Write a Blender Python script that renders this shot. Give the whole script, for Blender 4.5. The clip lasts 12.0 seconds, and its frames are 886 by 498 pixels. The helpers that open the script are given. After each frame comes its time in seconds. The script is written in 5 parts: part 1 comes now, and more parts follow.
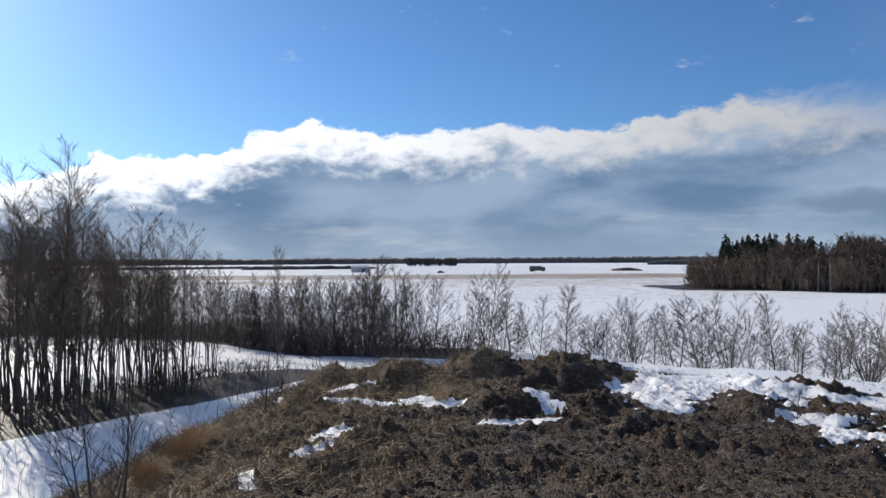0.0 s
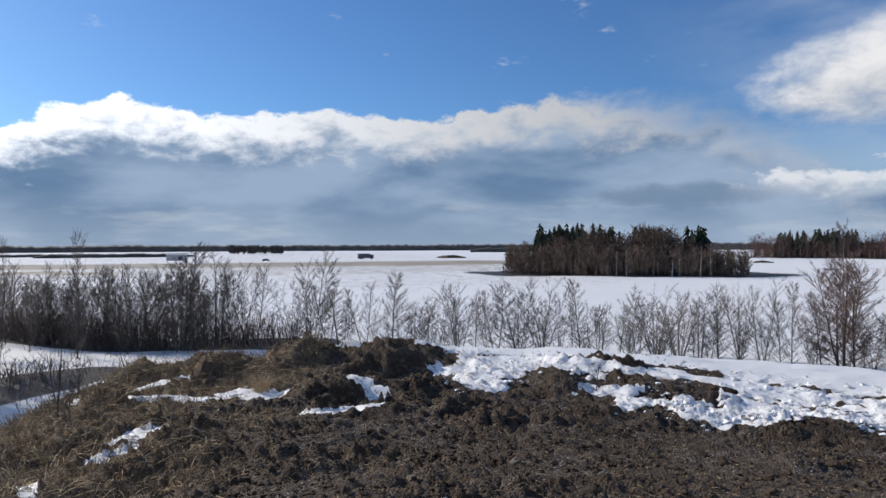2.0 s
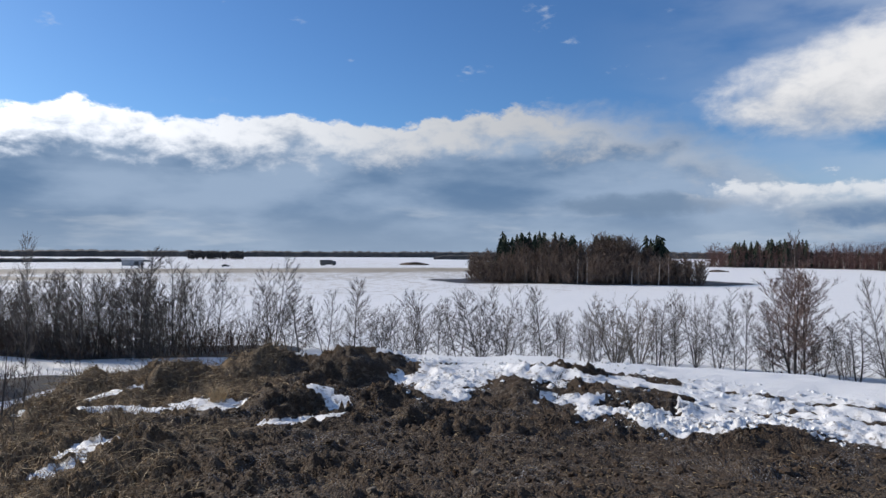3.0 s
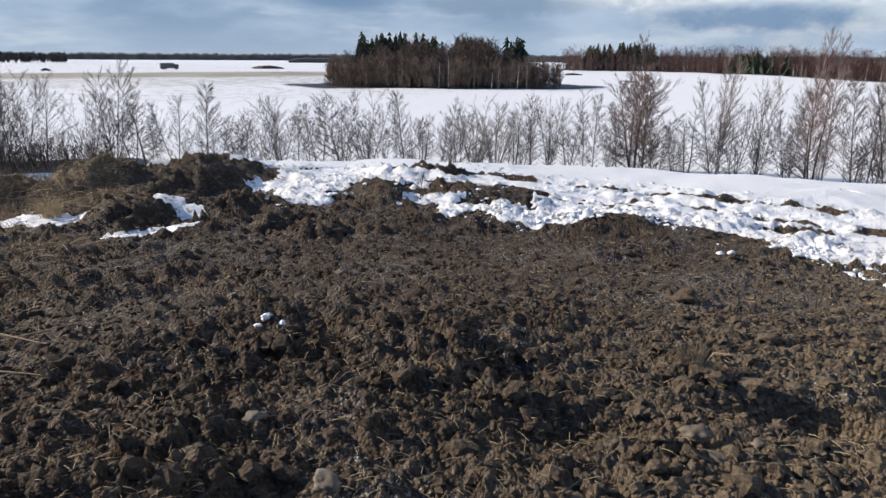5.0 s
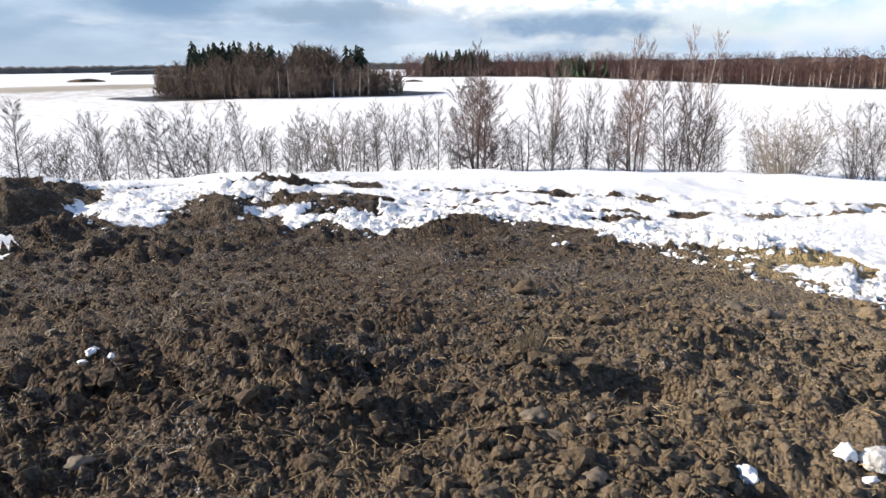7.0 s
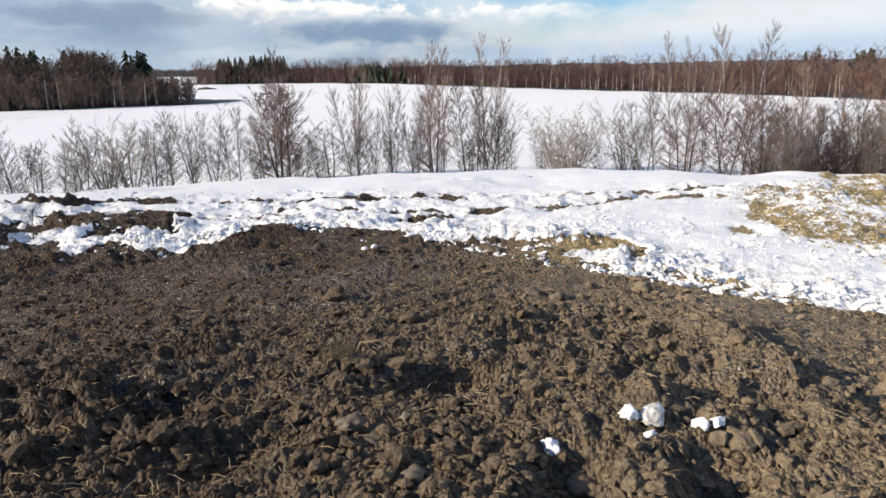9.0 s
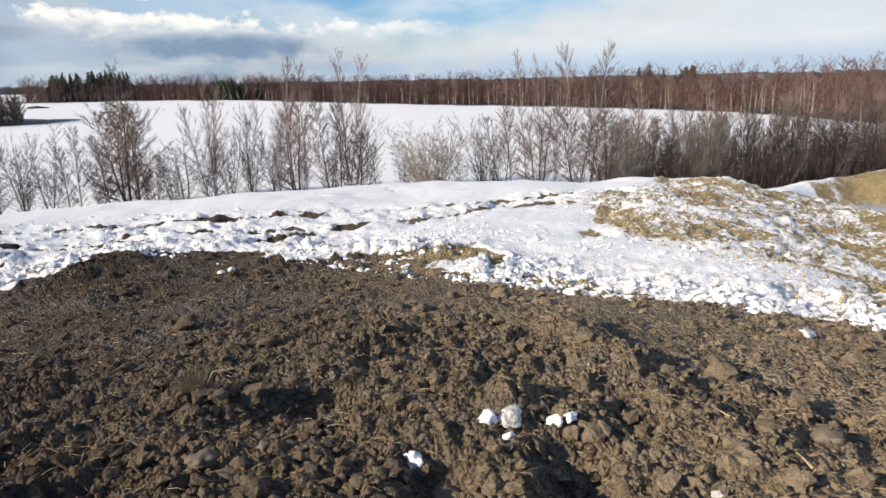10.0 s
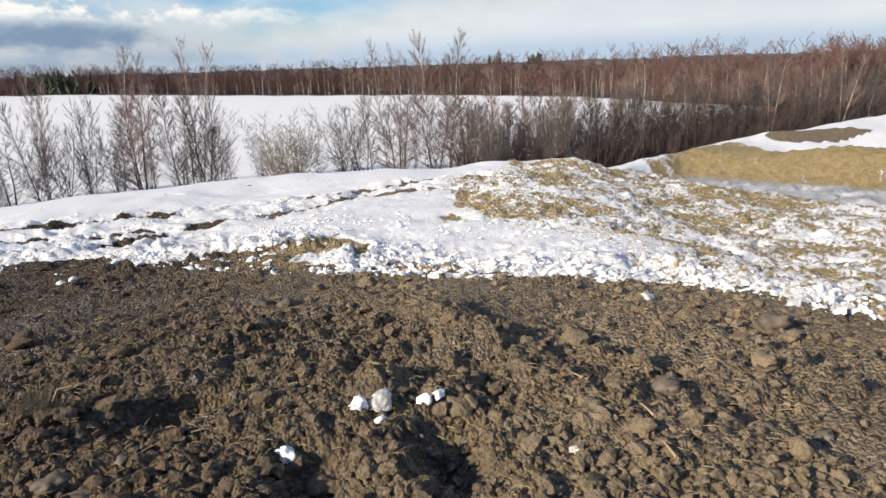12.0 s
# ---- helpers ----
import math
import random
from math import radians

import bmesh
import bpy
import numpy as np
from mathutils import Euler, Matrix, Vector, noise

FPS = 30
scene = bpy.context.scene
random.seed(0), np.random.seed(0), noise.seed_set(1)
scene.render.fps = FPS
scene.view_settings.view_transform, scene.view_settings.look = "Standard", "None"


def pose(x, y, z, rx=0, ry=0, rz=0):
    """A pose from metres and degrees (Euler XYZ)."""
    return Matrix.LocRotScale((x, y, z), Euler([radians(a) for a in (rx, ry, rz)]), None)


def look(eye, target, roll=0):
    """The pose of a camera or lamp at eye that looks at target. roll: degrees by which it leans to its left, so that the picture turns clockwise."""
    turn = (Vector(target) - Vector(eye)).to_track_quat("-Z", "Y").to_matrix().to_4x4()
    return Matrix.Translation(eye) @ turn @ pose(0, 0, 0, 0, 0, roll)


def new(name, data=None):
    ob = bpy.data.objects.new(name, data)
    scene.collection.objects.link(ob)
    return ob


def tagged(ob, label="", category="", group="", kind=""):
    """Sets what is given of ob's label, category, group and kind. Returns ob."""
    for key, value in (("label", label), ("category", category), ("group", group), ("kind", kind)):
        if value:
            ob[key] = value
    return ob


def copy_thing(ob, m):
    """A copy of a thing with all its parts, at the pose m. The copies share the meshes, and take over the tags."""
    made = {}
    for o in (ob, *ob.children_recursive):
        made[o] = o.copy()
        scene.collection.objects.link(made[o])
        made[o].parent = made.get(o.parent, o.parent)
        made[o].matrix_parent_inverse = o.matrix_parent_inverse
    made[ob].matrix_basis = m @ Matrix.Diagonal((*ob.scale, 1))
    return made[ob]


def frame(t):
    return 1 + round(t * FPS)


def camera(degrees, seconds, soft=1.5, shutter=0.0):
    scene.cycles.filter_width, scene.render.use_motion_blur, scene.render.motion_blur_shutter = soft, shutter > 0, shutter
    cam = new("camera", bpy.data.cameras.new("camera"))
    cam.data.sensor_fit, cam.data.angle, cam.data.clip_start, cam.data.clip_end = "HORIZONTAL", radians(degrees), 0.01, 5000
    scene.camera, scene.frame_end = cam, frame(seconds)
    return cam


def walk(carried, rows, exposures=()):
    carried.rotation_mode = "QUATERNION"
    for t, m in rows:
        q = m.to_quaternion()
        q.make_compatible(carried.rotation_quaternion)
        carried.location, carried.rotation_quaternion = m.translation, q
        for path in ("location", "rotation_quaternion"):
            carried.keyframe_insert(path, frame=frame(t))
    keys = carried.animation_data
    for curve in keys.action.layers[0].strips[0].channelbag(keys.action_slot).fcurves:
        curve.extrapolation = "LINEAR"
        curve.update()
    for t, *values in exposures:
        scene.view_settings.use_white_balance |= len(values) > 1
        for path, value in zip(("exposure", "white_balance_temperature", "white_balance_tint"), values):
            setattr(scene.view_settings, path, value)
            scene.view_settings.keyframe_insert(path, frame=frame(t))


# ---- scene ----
# A hand-held camera turning on a heap of bare soil above snowy fields.
cam = camera(68.25, 12.0)
walk(cam, [
    (0.0, pose(0.000, 0.000, 1.500, 91.03, 0.31, 0.00)),
    (0.5, pose(0.021, 0.013, 1.498, 90.76, 0.50, -5.56)),
    (1.0, pose(0.042, 0.046, 1.487, 90.15, 0.09, -9.92)),
    (1.5, pose(0.042, 0.056, 1.481, 90.01, 0.15, -9.48)),
    (2.0, pose(0.062, 0.060, 1.483, 89.87, 0.25, -14.95)),
    (2.5, pose(0.063, 0.059, 1.486, 90.38, -0.14, -17.57)),
    (2.7, pose(0.067, 0.067, 1.498, 90.41, -0.02, -17.25)),
    (4.3, pose(0.172, 0.293, 1.430, 89.12, -0.09, -30.11)),
    (4.5, pose(0.185, 0.295, 1.417, 81.79, -0.17, -30.22)),
    (5.0, pose(0.181, 0.304, 1.395, 73.73, -0.33, -30.14)),
    (5.5, pose(0.178, 0.303, 1.396, 74.11, -0.36, -30.33)),
    (6.0, pose(0.202, 0.276, 1.390, 74.07, 0.11, -40.70)),
    (6.5, pose(0.205, 0.280, 1.391, 74.16, 0.13, -39.91)),
    (7.0, pose(0.240, 0.255, 1.390, 74.33, 0.62, -43.52)),
    (7.2, pose(0.247, 0.244, 1.390, 74.49, 0.78, -47.93)),
    (8.8, pose(0.289, 0.232, 1.381, 74.73, 0.81, -60.48)),
    (9.0, pose(0.289, 0.235, 1.378, 74.62, 0.85, -60.40)),
    (9.5, pose(0.326, 0.198, 1.371, 74.89, 1.18, -66.25)),
    (10.0, pose(0.332, 0.184, 1.371, 75.72, 1.05, -72.28)),
    (10.5, pose(0.319, 0.196, 1.373, 75.20, 1.08, -72.26)),
    (11.0, pose(0.312, 0.167, 1.368, 74.89, 1.31, -80.84)),
    (11.5, pose(0.300, 0.164, 1.368, 75.09, 1.70, -83.87)),
    (12.0, pose(0.305, 0.151, 1.367, 74.52, 1.73, -84.49)),
], exposures=[
    (0.0, -0.05, 6650, 10), (2.7, -0.10, 6600, 10), (4.3, -0.15, 6650, 10), (4.6, -0.22, 6800, 10), (5.0, 0.29, 7000, 10), (5.5, 0.62, 7200, 10),
    (6.2, 0.74, 7400, 10), (7.2, 0.72, 7400, 10), (9.0, 0.42, 7420, 10), (12.0, 0.30, 7480, 10)])

# ---------------------------------------------------------------- world, sun
SUN_AZ, SUN_EL = 43.0, 24.0          # degrees; azimuth counts from +y towards -x
FIELD = -6.0                         # level of the fields


def direction(az, el=0.0):
    a, e = radians(az), radians(el)
    return Vector((-math.sin(a) * math.cos(e), math.cos(a) * math.cos(e), math.sin(e)))


class Tree:
    """Short-hand for building shader nodes."""

    def __init__(self, tree):
        self.t = tree
        tree.nodes.clear()

    def node(self, kind, **sets):
        n = self.t.nodes.new(kind)
        for k, v in sets.items():
            setattr(n, k, v)
        return n

    def put(self, socket, value):
        if isinstance(value, bpy.types.NodeSocket):
            self.t.links.new(value, socket)
        else:
            socket.default_value = value

    def math(self, op, a, b=0.0, c=0.0, clamp=False):
        n = self.node("ShaderNodeMath", operation=op, use_clamp=clamp)
        for s, v in zip(n.inputs, (a, b, c)):
            self.put(s, v)
        return n.outputs[0]

    def ramp(self, value, lo, hi, a=0.0, b=1.0, smooth=True):
        n = self.node("ShaderNodeMapRange", interpolation_type="SMOOTHSTEP" if smooth else "LINEAR")
        for s, v in zip(n.inputs, (value, lo, hi, a, b)):
            self.put(s, v)
        return n.outputs[0]

    def mix(self, f, a, b, mode="MIX"):
        n = self.node("ShaderNodeMix", data_type="RGBA", blend_type=mode)
        self.put(n.inputs[0], f)
        for s, v in ((n.inputs[6], a), (n.inputs[7], b)):
            self.put(s, v if isinstance(v, bpy.types.NodeSocket) else (*v, 1.0) if len(v) == 3 else v)
        return n.outputs[2]

    def noise(self, vector, scale, detail=4.0, rough=0.55, distortion=0.0):
        n = self.node("ShaderNodeTexNoise")
        self.put(n.inputs["Vector"], vector)
        n.inputs["Scale"].default_value = scale
        n.inputs["Detail"].default_value = detail
        n.inputs["Roughness"].default_value = rough
        n.inputs["Distortion"].default_value = distortion
        return n.outputs[0]

    def combine(self, x, y, z=0.0):
        n = self.node("ShaderNodeCombineXYZ")
        for s, v in zip(n.inputs, (x, y, z)):
            self.put(s, v)
        return n.outputs[0]

    def curve(self, value, lo, hi, points, scale):
        """A smooth curve through (value, height) points."""
        u = self.ramp(value, lo, hi, 0.0, 1.0, smooth=False)
        n = self.node("ShaderNodeValToRGB")
        r = n.color_ramp
        r.interpolation = "LINEAR"
        pts = sorted(((p - lo) / (hi - lo), v / scale) for p, v in points)
        while len(r.elements) < len(pts):
            r.elements.new(0.5)
        for e, (p, v) in zip(r.elements, pts):
            e.position, e.color = p, (v, v, v, 1.0)
        self.put(n.inputs[0], u)
        return self.math("MULTIPLY", n.outputs[0], scale)


world = bpy.data.worlds.new("sky")
world.use_nodes = True
scene.world = world
w = Tree(world.node_tree)
sky = w.node("ShaderNodeTexSky", sky_type="NISHITA", sun_disc=False)
sky.sun_elevation, sky.sun_rotation = radians(SUN_EL), radians(-SUN_AZ)
sky.altitude, sky.air_density, sky.dust_density, sky.ozone_density = 100.0, 1.0, 0.4, 2.0
way = w.node("ShaderNodeTexCoord").outputs["Generated"]
xyz = w.node("ShaderNodeSeparateXYZ")
w.put(xyz.inputs[0], way)
dx, dy, dz = xyz.outputs
# azimuth and elevation in degrees
az = w.math("MULTIPLY", w.math("ARCTAN2", w.math("MULTIPLY", dx, -1.0), dy), 57.29578)
el = w.math("MULTIPLY", w.math("ARCSINE", dz), 57.29578)
plane = w.combine(az, w.math("MULTIPLY", el, 1.7), 3.0)
n_big = w.math("SUBTRACT", w.noise(plane, 0.075, 6.0, 0.55), 0.5)
n_puff = w.math("SUBTRACT", w.noise(plane, 0.34, 8.0, 0.60, 0.2), 0.5)
n_soft = w.noise(w.combine(az, w.math("MULTIPLY", el, 3.0), 9.0), 0.09, 5.0, 0.5)
# the long bank of cloud: its top edge by azimuth
top = w.curve(az, -130.0, 60.0, [(60, 4), (40, 5.4), (33, 6.4), (28, 8.2), (21, 8.6), (15, 11.0), (12, 12.2), (7, 11.0), (2, 10.8), (-6, 11.6), (-14, 11.0), (-19, 12.1),
                                 (-25, 12.3), (-32, 11.8), (-38, 10.8), (-43, 8.2), (-47, 5.8), (-52, 5.0), (-60, 4.8), (-68, 4.2), (-76, 4.6), (-84, 6.4), (-95, 9.0), (-110, 12.0), (-130, 13.0)], 20.0)
depth = w.math("ADD", w.math("SUBTRACT", top, el), w.math("ADD", w.math("MULTIPLY", n_puff, 3.6), w.math("MULTIPLY", n_big, 2.0)))
soft_edge = w.ramp(az, -22.0, -38.0, 0.38, 3.0)
mask = w.ramp(w.math("DIVIDE", depth, soft_edge), -0.5, 1.0)
# light on the cloud: white crest, blue-grey belly, pale haze low down
crest = w.ramp(w.math("ADD", depth, w.math("MULTIPLY", n_puff, 5.0)), 0.6, 4.4, 1.0, 0.0)
sunside = w.ramp(az, 34.0, -30.0, 1.7, 0.66)
belly = w.mix(w.ramp(n_soft, 0.32, 0.68), (0.135, 0.235, 0.40), (0.33, 0.445, 0.62))
low = w.ramp(w.noise(w.combine(az, w.math("MULTIPLY", el, 5.0), 70.0), 0.11, 4.0, 0.55), 0.50, 0.72)
belly = w.mix(w.ramp(el, 5.5, 0.0, 0.0, 0.55), belly, (0.38, 0.48, 0.62))
belly = w.mix(w.math("MULTIPLY", low, w.ramp(el, 5.0, 3.0, 0.0, 0.4)), belly, (0.62, 0.69, 0.78))
belly = w.mix(w.ramp(az, -58.0, -72.0, 0.0, 0.75), belly, w.mix(w.ramp(el, 1.0, 3.2), (0.40, 0.54, 0.76), (0.67, 0.75, 0.86)))
white = w.mix(1.0, (0.84, 0.88, 0.95), w.combine(sunside, sunside, sunside), "MULTIPLY")
crest = w.math("MULTIPLY", crest, w.ramp(az, -25.0, -42.0, 1.0, 0.5))
bank = w.mix(crest, belly, white)
# thin veil and blue gaps east of it
veil = w.math("MULTIPLY", w.ramp(n_soft, 0.34, 0.60), w.ramp(az, -28.0, -72.0, 0.0, 0.70))
# one big cumulus
cu = w.math("SUBTRACT", 1.0, w.math("ADD", w.math("POWER", w.math("DIVIDE", w.math("ADD", az, 55.0), 15.0), 2.0),
                                    w.math("POWER", w.math("DIVIDE", w.math("SUBTRACT", el, w.math("ADD", 13.2, w.math("MULTIPLY", w.math("ADD", az, 55.0), -0.06))), 4.6), 2.0)))
cu = w.math("ADD", cu, w.math("ADD", w.math("MULTIPLY", n_puff, 1.0), w.math("MULTIPLY", n_big, 1.2)))
cu_mask = w.ramp(cu, -0.1, 0.7)
cu_col = w.mix(w.ramp(w.math("ADD", el, w.math("MULTIPLY", n_puff, 9.0)), 8.0, 15.0), (0.50, 0.54, 0.61), (0.88, 0.89, 0.92))
# low cumulus with flat grey bases past the end of the bank
low_edge = w.math("ADD", w.math("SUBTRACT", w.ramp(az, -50.0, -64.0, 6.0, 5.2), el), w.math("ADD", w.math("MULTIPLY", n_puff, 5.0), w.math("MULTIPLY", n_big, 6.0)))
low_foot = w.ramp(w.math("ADD", el, w.math("MULTIPLY", n_puff, 3.0)), 2.6, 5.4)
low_ends = w.math("MULTIPLY", w.ramp(w.math("ADD", az, w.math("MULTIPLY", n_puff, 6.0)), -37.0, -39.5), w.ramp(az, -62.0, -80.0, 1.0, 0.0))
low_mask = w.math("MULTIPLY", w.math("MULTIPLY", w.ramp(low_edge, 0.0, 0.8), low_foot), w.math("MULTIPLY", low_ends, 0.80))
# a few thin shreds high up
shred = w.math("MULTIPLY", w.ramp(w.noise(w.combine(az, w.math("MULTIPLY", el, 2.2), 40.0), 0.21, 5.0, 0.6), 0.64, 0.78), w.ramp(el, 12.0, 15.0, 0.0, 0.5))
SKY = 0.095
scaled = w.mix(1.0, sky.outputs[0], (SKY, SKY, SKY), "MULTIPLY")
scaled = w.mix(1.0, scaled, (0.55, 0.88, 1.30), "MULTIPLY")
col = w.mix(veil, scaled, (0.62, 0.70, 0.82))
col = w.mix(shred, col, (0.72, 0.78, 0.86))
col = w.mix(cu_mask, col, cu_col)
col = w.mix(mask, col, bank)
col = w.mix(low_mask, col, w.mix(w.ramp(w.math("ADD", el, w.math("MULTIPLY", n_puff, 7.0)), 3.2, 5.4), (0.42, 0.51, 0.66), (0.85, 0.88, 0.93)))


def flat_cloud(col, at, up, wide, tall, shade):
    """A dark, flat-based bank low over the horizon."""
    u = w.math("POWER", w.math("DIVIDE", w.math("SUBTRACT", az, at), wide), 2.0)
    v = w.math("POWER", w.math("DIVIDE", w.math("SUBTRACT", el, up), tall), 2.0)
    body = w.math("ADD", w.math("SUBTRACT", 1.0, w.math("ADD", u, v)), w.math("ADD", w.math("MULTIPLY", n_puff, 1.6), w.math("MULTIPLY", n_big, 1.6)))
    return w.mix(w.ramp(body, 0.0, 0.9, 0.0, 0.85), col, shade)


col = flat_cloud(col, -36.0, 4.3, 8.5, 1.3, (0.18, 0.27, 0.41))
col = flat_cloud(col, -54.5, 3.1, 8.5, 1.4, (0.13, 0.23, 0.40))
out = w.node("ShaderNodeOutputWorld")
bg = w.node("ShaderNodeBackground")
w.put(bg.inputs[0], col)
bg.inputs[1].default_value = 1.0
w.put(out.inputs[0], bg.outputs[0])

sun = new("sun", bpy.data.lights.new("sun", "SUN"))
sun.data.energy, sun.data.angle, sun.data.color = 4.8, radians(0.6), (1.0, 0.92, 0.80)
sun.matrix_world = look((0, 0, 40), Vector((0, 0, 40)) - direction(SUN_AZ, SUN_EL))


# ---------------------------------------------------------------- noise for shapes
def lattice(ix, iy, seed):
    h = (ix.astype(np.int64) * 374761393 + iy.astype(np.int64) * 668265263 + seed * 2147483647) & 0xFFFFFFFF
    h = ((h ^ (h >> 13)) * 1274126177) & 0xFFFFFFFF
    return ((h ^ (h >> 16)) & 0xFFFF) / 65535.0


def value_noise(x, y, seed=0):
    """Smooth noise between -1 and 1, one cell per unit."""
    ix, iy = np.floor(x), np.floor(y)
    fx, fy = x - ix, y - iy
    ux, uy = fx * fx * fx * (fx * (fx * 6 - 15) + 10), fy * fy * fy * (fy * (fy * 6 - 15) + 10)
    a = lattice(ix, iy, seed) * (1 - ux) + lattice(ix + 1, iy, seed) * ux
    b = lattice(ix, iy + 1, seed) * (1 - ux) + lattice(ix + 1, iy + 1, seed) * ux
    return (a * (1 - uy) + b * uy) * 2 - 1


def fbm(x, y, cell, octaves=4, rough=0.5, seed=0):
    total, amp = 0.0, 1.0
    for i in range(octaves):
        c, s = math.cos(0.7 * i + 0.3), math.sin(0.7 * i + 0.3)
        total = total + amp * value_noise((x * c - y * s) / cell + 17.3 * i, (x * s + y * c) / cell - 9.1 * i, seed + i)
        cell, amp = cell * 0.5, amp * rough
    return total


def smooth(v, lo, hi):
    t = np.clip((v - lo) / (hi - lo), 0, 1)
    return t * t * (3 - 2 * t)


def inside(x, y, outline):
    """Signed distance to a closed outline in plan: negative inside."""
    best = np.full(x.shape, 1e18)
    odd = np.zeros(x.shape, bool)
    for (ax, ay), (bx, by) in zip(outline, outline[1:] + outline[:1]):
        ex, ey = bx - ax, by - ay
        t = np.clip(((x - ax) * ex + (y - ay) * ey) / (ex * ex + ey * ey), 0, 1)
        best = np.minimum(best, (x - ax - t * ex) ** 2 + (y - ay - t * ey) ** 2)
        if ay != by:
            odd ^= ((ay > y) != (by > y)) & (x < (bx - ax) * (y - ay) / (by - ay) + ax)
    d = np.sqrt(best)
    return np.where(odd, -d, d)


def along(x, y, line):
    """Distance to an open line in plan."""
    best = np.full(x.shape, 1e18)
    for (ax, ay), (bx, by) in zip(line, line[1:]):
        ex, ey = bx - ax, by - ay
        t = np.clip(((x - ax) * ex + (y - ay) * ey) / (ex * ex + ey * ey), 0, 1)
        best = np.minimum(best, (x - ax - t * ex) ** 2 + (y - ay - t * ey) ** 2)
    return np.sqrt(best)


def bump(x, y, cx, cy, rx, ry, turn=0.0):
    c, s = math.cos(radians(turn)), math.sin(radians(turn))
    u, v = (x - cx) * c + (y - cy) * s, -(x - cx) * s + (y - cy) * c
    return np.exp(-(u / rx) ** 2 - (v / ry) ** 2)


def mound(x, y, cx, cy, rx, ry, turn=0.0):
    """A dumped pile: flatter on top and steeper at its sides than a bump."""
    c, s = math.cos(radians(turn)), math.sin(radians(turn))
    u, v = (x - cx) * c + (y - cy) * s, -(x - cx) * s + (y - cy) * c
    q = (u / rx) ** 2 + (v / ry) ** 2
    return np.exp(-q ** 1.7)


# ---------------------------------------------------------------- plan of the heap
HEAP = [(-2.6, -30), (-2.6, 3), (-2.9, 7.5), (-2.7, 10), (-2.0, 12.6), (0.8, 13.2), (3.5, 12.9), (6.2, 11.8), (8.6, 10), (10.8, 7.4), (12.6, 3.8), (14.0, 0.6),
        (15.0, -1.8), (17.7, -3.4), (22.7, -7.8), (31, -16.6), (70, -56), (60, -90), (-2.6, -90)]
SOIL = [(-6, -8), (-6, 16), (-1.5, 15), (2.0, 13.6), (2.85, 12.0), (2.7, 11.0), (2.4, 10.4), (2.45, 8.35), (3.0, 8.45), (3.5, 8.95), (3.95, 9.35), (4.4, 9.0), (4.15, 8.2), (4.5, 7.1), (4.85, 6.35), (6.0, 5.9), (6.25, 5.2), (6.5, 4.2), (6.6, 3.2), (5.85, 1.6),
        (5.7, 0.2), (5.7, -0.4), (5.9, -1.3), (5.45, -1.5), (4.8, -1.9), (4.5, -2.5), (3.5, -8)]
SAND = [(14.6, -0.6), (12.4, 0.3), (10.7, 1.4), (9.3, 0.9), (7.9, -0.4), (7.4, -1.1), (6.3, -1.3), (5.3, -1.9), (4.4, -2.6), (3.4, -9), (8, -30), (17.8, -14), (18.8, -9.5), (19.9, -6.3), (17.4, -4.2)]
TRACKS = ([(6.3, 8.6), (7.0, 7.7), (7.65, 6.7), (8.45, 5.5), (9.2, 4.25), (10.2, 2.95), (11.1, 2.0), (11.9, 0.4), (12.2, -1.0)], [(6.9, 6.7), (7.45, 5.6), (8.05, 4.2), (9.0, 3.2), (10.1, 2.3), (10.9, 1.2), (11.4, -0.8)])


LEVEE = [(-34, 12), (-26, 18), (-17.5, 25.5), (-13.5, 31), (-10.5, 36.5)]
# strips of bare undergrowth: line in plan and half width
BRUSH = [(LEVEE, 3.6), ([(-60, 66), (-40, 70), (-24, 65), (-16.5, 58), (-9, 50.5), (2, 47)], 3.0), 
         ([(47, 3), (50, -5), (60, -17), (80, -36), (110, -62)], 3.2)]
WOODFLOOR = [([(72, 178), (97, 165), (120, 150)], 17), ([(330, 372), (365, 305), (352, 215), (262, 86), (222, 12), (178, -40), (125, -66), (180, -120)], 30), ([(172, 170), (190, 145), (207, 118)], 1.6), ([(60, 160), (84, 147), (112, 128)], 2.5)]


